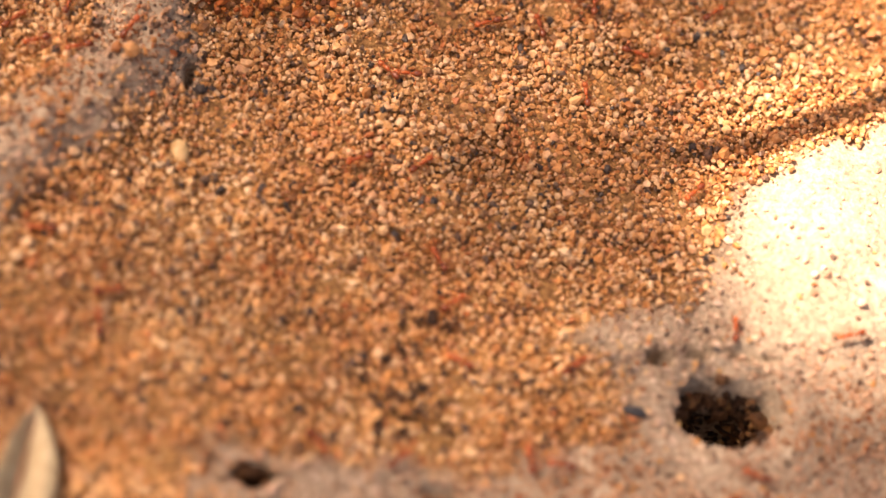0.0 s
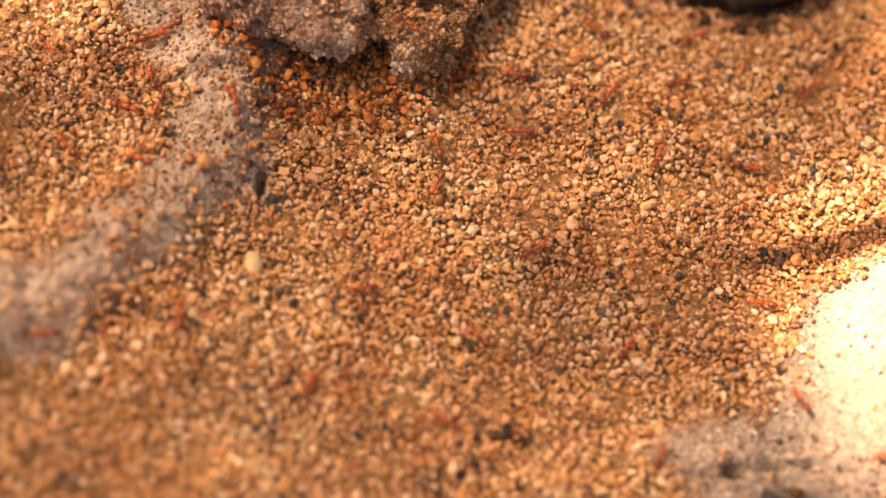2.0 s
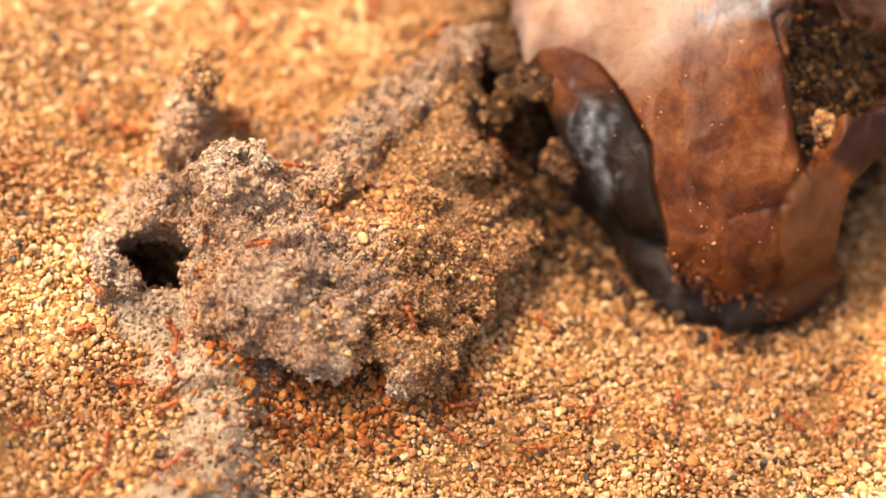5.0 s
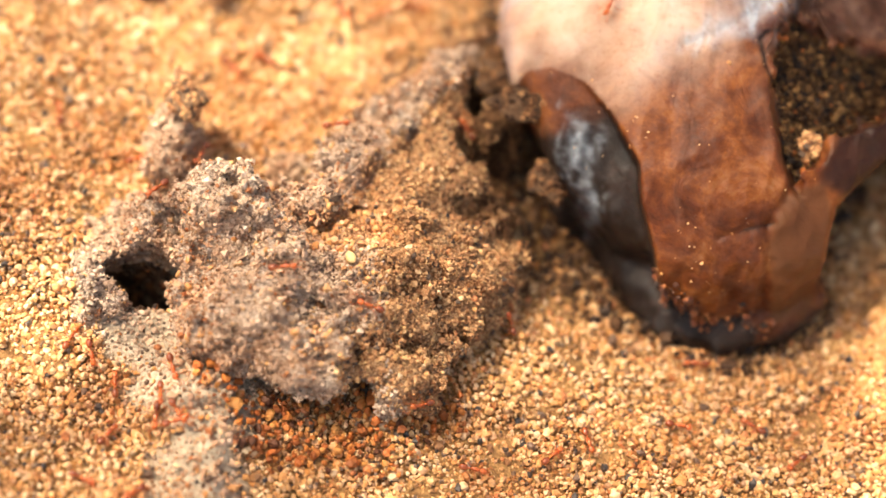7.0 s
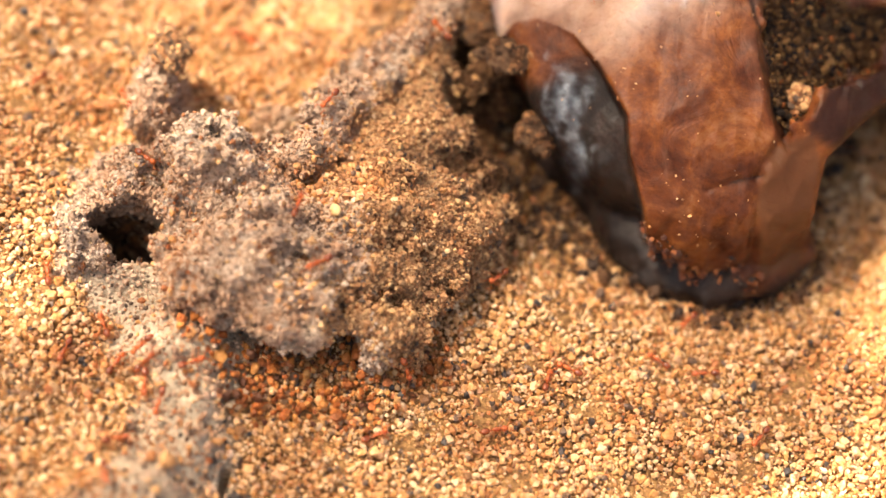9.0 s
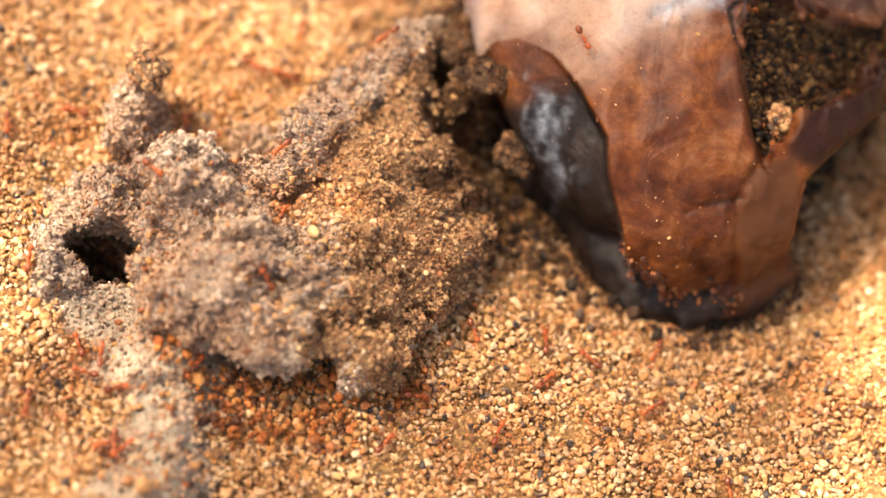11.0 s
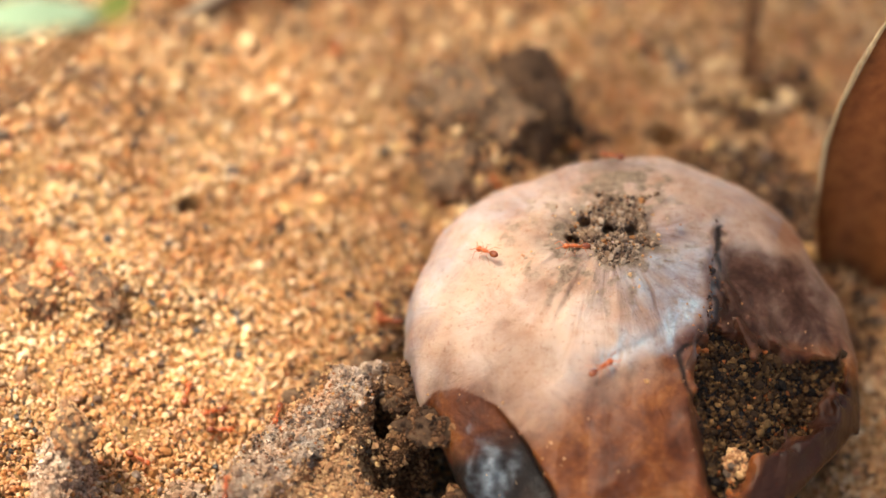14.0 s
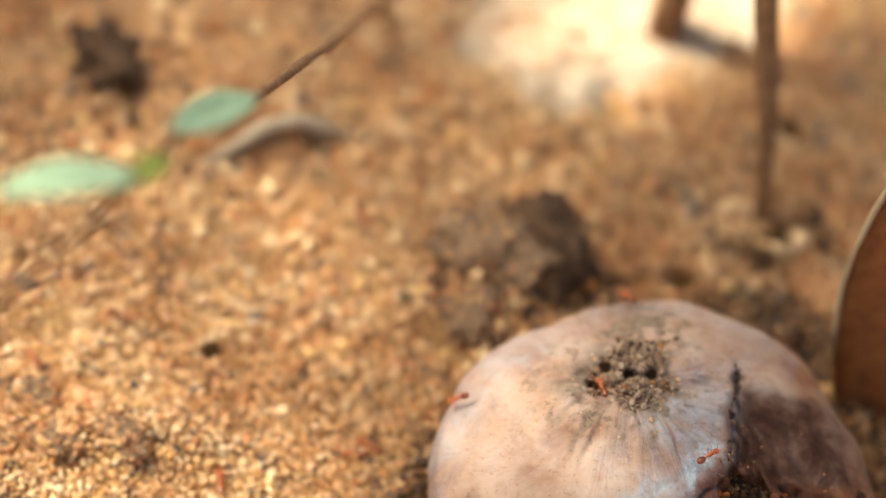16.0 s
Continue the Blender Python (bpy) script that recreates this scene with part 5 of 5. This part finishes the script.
for _gx, _gy, _more in [(a, b, k) for k in range(3) for a in np.arange(-7.0, 10.0, 0.45) for b in np.arange(-13.0, 13.0, 0.45)]:
        if _more and ring_off(_gx, _gy, DENSE) > 0:
            continue
        x0, y0 = _gx + _rng.uniform(-0.24, 0.24), _gy + _rng.uniform(-0.24, 0.24)
        if min(ring_off(x0, y0, r) for r in LIT) < 0.3:
            continue
        if _rng.random() < 0.7 and ring_off(x0, y0, THIN) < 0:
            continue
        _off = ring_off(x0, y0, SPARSE)
        _high = _off < 0.8
        if _rng.random() < 0.33 * float(1 - step01(-2.2, 0.3, _off)):
            continue
        at = Vector((x0, y0, 0)) + SUNWARD * (FAR * (2.2 if _high else 1.0) + _rng.uniform(-4, 4)) - ROOT
        m = Matrix.Translation(at * CM) @ _tilt @ pose(0, 0, 0, _rng.uniform(-30, 30), _rng.uniform(-30, 30), _rng.uniform(0, 360)) @ Matrix.Translation((0, -0.55 * CM, 0))
        _n += 1
        if _n % 5 == 0 and _n <= 1500:
            o = new("leaf", _leaf)
            o.parent = _plant
            o.matrix_basis = m
        else:
            _rf.append(_lf + len(_rv) * len(_lv))
            _rv.append(_lv @ np.array(m.to_3x3()).T + np.array(m.translation))
part("foliage", mesh_from("foliage", np.concatenate(_rv) / CM, np.concatenate(_rf)), SHADELEAF, _plant)["kind"] = "stuff"


# ---- ants ----
def ellipse_part(centre, radii, pitch=0.0):
    bm = lump(radii, 0.0, 1, 1, 2)
    bmesh.ops.rotate(bm, verts=bm.verts, cent=(0, 0, 0), matrix=Euler((pitch, 0, 0)).to_matrix())
    bmesh.ops.translate(bm, verts=bm.verts, vec=centre)
    return bm


def build_ant():
    """A red ant 3 mm long that faces +y, feet at z = 0."""
    a = tagged(new("ant"), "small glossy orange-red ant walking", "ant", "foraging ants")
    mm = 0.001
    part("head", ellipse_part((0, 1.15 * mm, 0.55 * mm), (0.36 * mm, 0.42 * mm, 0.30 * mm), -0.3), ANT, a)
    part("thorax", ellipse_part((0, 0.30 * mm, 0.60 * mm), (0.24 * mm, 0.58 * mm, 0.26 * mm)), ANT, a)
    part("waist", ellipse_part((0, -0.40 * mm, 0.55 * mm), (0.12 * mm, 0.20 * mm, 0.17 * mm)), ANT, a)
    part("gaster", ellipse_part((0, -1.05 * mm, 0.58 * mm), (0.40 * mm, 0.58 * mm, 0.38 * mm)), GASTER, a, "darker brown abdomen")
    for side in (-1, 1):
        for y0, y1, y2 in ((0.55, 1.1, 1.5), (0.3, 0.3, 0.35), (0.05, -0.7, -1.2)):
            pts = [(side * 0.15 * mm, y0 * mm, 0.5 * mm), (side * 0.7 * mm, y1 * mm, 0.85 * mm), (side * 1.25 * mm, y2 * mm, 0.0)]
            part("leg", tube(pts, [0.045 * mm, 0.032 * mm, 0.02 * mm], 5), ANT, a)
        pts = [(side * 0.12 * mm, 1.45 * mm, 0.6 * mm), (side * 0.55 * mm, 1.8 * mm, 0.75 * mm), (side * 0.5 * mm, 2.35 * mm, 0.45 * mm)]
        part("antenna", tube(pts, [0.05 * mm, 0.045 * mm, 0.055 * mm], 5), ANT, a)
    return a


def ground_pose(x, y, heading):
    """A pose on whatever surface lies at (x, y), facing heading (degrees from +x)."""
    h = 0.08
    gx_ = float(top_z(x + h, y) - top_z(x - h, y)) / (2 * h)
    gy_ = float(top_z(x, y + h) - top_z(x, y - h)) / (2 * h)
    up = Vector((-max(-1.2, min(1.2, gx_)), -max(-1.2, min(1.2, gy_)), 1)).normalized()
    f = Vector((math.cos(radians(heading)), math.sin(radians(heading)), 0))
    f = (f - up * f.dot(up)).normalized()
    m = Matrix((f.cross(up), f, up)).transposed().to_4x4()
    m.translation = Vector((x, y, float(top_z(x, y)) + 0.075)) * CM
    return m


# each ant passes these places (seconds, x, y), in centimetres
TRAILS = []


def trail(*rows):
    TRAILS.append(rows)


trail((0, -2.18, -8.20), (3, -3.27, -8.34))
trail((0, -1.41, -8.81), (2, -0.19, -8.33), (3, -0.89, -8.01))
trail((0, -1.43, -9.16), (3, -1.73, -7.04))
trail((0, 0.91, -6.77), (2, 0.21, -7.14))
trail((0, 4.52, -6.52), (2, 4.48, -6.57), (3, 4.51, -6.51))
trail((0, 1.89, -7.75), (2, 1.50, -7.44), (3, 1.50, -7.39))
trail((0, 2.09, -8.25), (2, 3.06, -7.32), (3, 3.21, -6.54))
trail((0, 2.23, -8.91), (3, 0.75, -8.13))
trail((0, 3.39, -8.80), (2, 3.48, -8.54))
trail((0, 5.03, -8.15), (2, 4.91, -7.69))
trail((0, 6.20, -8.06))
trail((0, 5.34, -9.69))
trail((0, 3.35, -9.88))
trail((0, 3.04, -9.87))
trail((0, 1.73, -10.10))
trail((0, 0.90, -10.03))
trail((0, -2.18, -6.14), (2, -2.29, -6.18))
trail((2, -2.59, -5.50))
trail((2, -2.24, -5.42), (4.2, -2.22, -5.29), (8, -1.76, -5.07))
trail((2, -2.35, -5.09), (3, -2.66, -4.60), (4.2, -2.47, -4.97), (8, -2.60, -4.58), (11.8, -2.65, -4.47))
trail((2, -3.10, -6.06), (4.2, -3.76, -5.49), (8, -2.39, -6.00))
trail((2, -3.54, -4.84), (4.2, -3.23, -4.40), (8, -3.23, -4.24))
trail((2, 0.79, -5.26), (3, 0.62, -4.65))
trail((2, 0.84, -5.73), (4.2, 1.04, -6.26), (8, 0.27, -5.32))
trail((2, 2.61, -4.28), (3, 2.96, -3.87), (4.2, 2.44, -4.21), (8, 2.57, -4.41), (11.8, 2.32, -3.13))
trail((2, 4.23, -4.89), (3, 4.58, -4.89), (4.2, 4.91, -4.01))
trail((2, -1.43, -5.37))
trail((3, -3.20, -3.92), (4.2, -3.21, -3.61), (8, -2.85, -4.72))
trail((3, -2.45, -4.51))
trail((3, -2.24, -4.52), (4.2, -2.08, -5.07), (8, -2.07, -5.03), (11.8, -2.04, -5.01))
trail((3, 0.45, -4.31))
trail((3, -2.22, -4.05))
trail((3, 1.48, -4.96))
trail((3, 3.73, -3.16), (4.2, 3.77, -3.01), (8, 3.77, -3.03), (11.8, 3.71, -3.21))
trail((3, 3.57, -3.90), (4.2, 3.38, -3.90), (8, 3.68, -3.88), (11.8, 2.75, -3.45))
trail((4.2, -3.84, -1.63), (8, -3.97, -1.17), (11.8, -3.89, -1.97), (13.5, -2.51, -2.21))
trail((4.2, 5.29, -3.79))
trail((4.2, 3.50, -4.66))
trail((4.2, 2.26, -6.04))
trail((8, -2.67, -2.72))
trail((8, -2.71, -1.79))
trail((8, -1.93, -4.68))
trail((8, -0.85, -3.59), (11.8, -0.74, -2.78), (13.5, -0.74, -1.94))
trail((8, 0.45, -4.55))
trail((8, -0.57, -1.56), (11.8, -0.84, -2.34), (13.5, -0.63, -2.09))
trail((8, -2.25, -1.83), (11.8, -1.63, -1.55), (13.5, -2.08, -1.67))
trail((8, 1.38, -2.92), (11.8, 1.64, -3.51))
trail((11.8, 2.28, -0.81), (13.5, 2.72, -0.63), (16, 3.79, 0.32))
trail((11.8, 0.86, 1.27), (13.5, 0.84, 1.15))
trail((13.5, -0.37, -0.54))
trail((13.5, -0.90, -0.58))
trail((13.5, -0.98, -0.28))
trail((13.5, -1.42, -0.28), (16, -1.41, 0.62))
trail((13.5, -1.85, -0.97))
trail((13.5, -2.75, 0.85), (16, -3.82, 1.91))
trail((13.5, 2.59, 1.01), (16, 2.62, 1.13))
trail((13.5, 2.97, 2.70), (16, 2.98, 2.78))
trail((13.5, 1.72, 0.98))
trail((13.5, 0.71, 1.31))
trail((16, 0.59, 8.15))
trail((16, -0.17, 4.82))
trail((16, -2.94, 2.71))
trail((16, 1.52, 3.34))


def crawl(rows, seed):
    """Rows from 0 to 16 s: through the given places, wandering before, between and after them."""
    rng = random.Random(seed)
    out = []
    way = rng.uniform(0, 2 * math.pi)
    t, x, y = rows[0]
    while t > 0:
        t = max(0.0, t - 0.8)
        way += rng.uniform(-0.6, 0.6)
        x, y = x + 0.16 * math.cos(way), y + 0.16 * math.sin(way)
        out.insert(0, (t, x, y))
    for a, b in zip(rows, rows[1:]):
        n = max(1, round((b[0] - a[0]) / 0.8))
        for k in range(n):
            u = k / n
            j = 0.0 if k == 0 else 0.07
            out.append((a[0] + (b[0] - a[0]) * u, a[1] + (b[1] - a[1]) * u + rng.uniform(-j, j), a[2] + (b[2] - a[2]) * u + rng.uniform(-j, j)))
    out.append(rows[-1])
    t, x, y = rows[-1]
    while t < 16:
        t = min(16.0, t + 0.8)
        way += rng.uniform(-0.6, 0.6)
        x, y = x + 0.16 * math.cos(way), y + 0.16 * math.sin(way)
        out.append((t, x, y))
    return out


def motions():
    first = build_ant()
    ants = [first] + [copy_thing(first, Matrix()) for _ in TRAILS[1:]]
    for n, (ob, trail_rows) in enumerate(zip(ants, TRAILS)):
        rows = crawl(trail_rows, n)
        keys, heading = [], None
        for k, (t, x, y) in enumerate(rows):
            a, b = rows[max(k - 1, 0)], rows[min(k + 1, len(rows) - 1)]
            if math.hypot(b[1] - a[1], b[2] - a[2]) > 0.03:
                want = math.degrees(math.atan2(b[2] - a[2], b[1] - a[1]))
            else:
                want = heading if heading is not None else (n * 77) % 360
            if heading is not None:
                turn = (want - heading + 180) % 360 - 180
                want = heading + max(-55, min(55, turn))
            heading = want
            keys.append((t, ground_pose(x, y, heading)))
        walk(ob, keys)


motions()
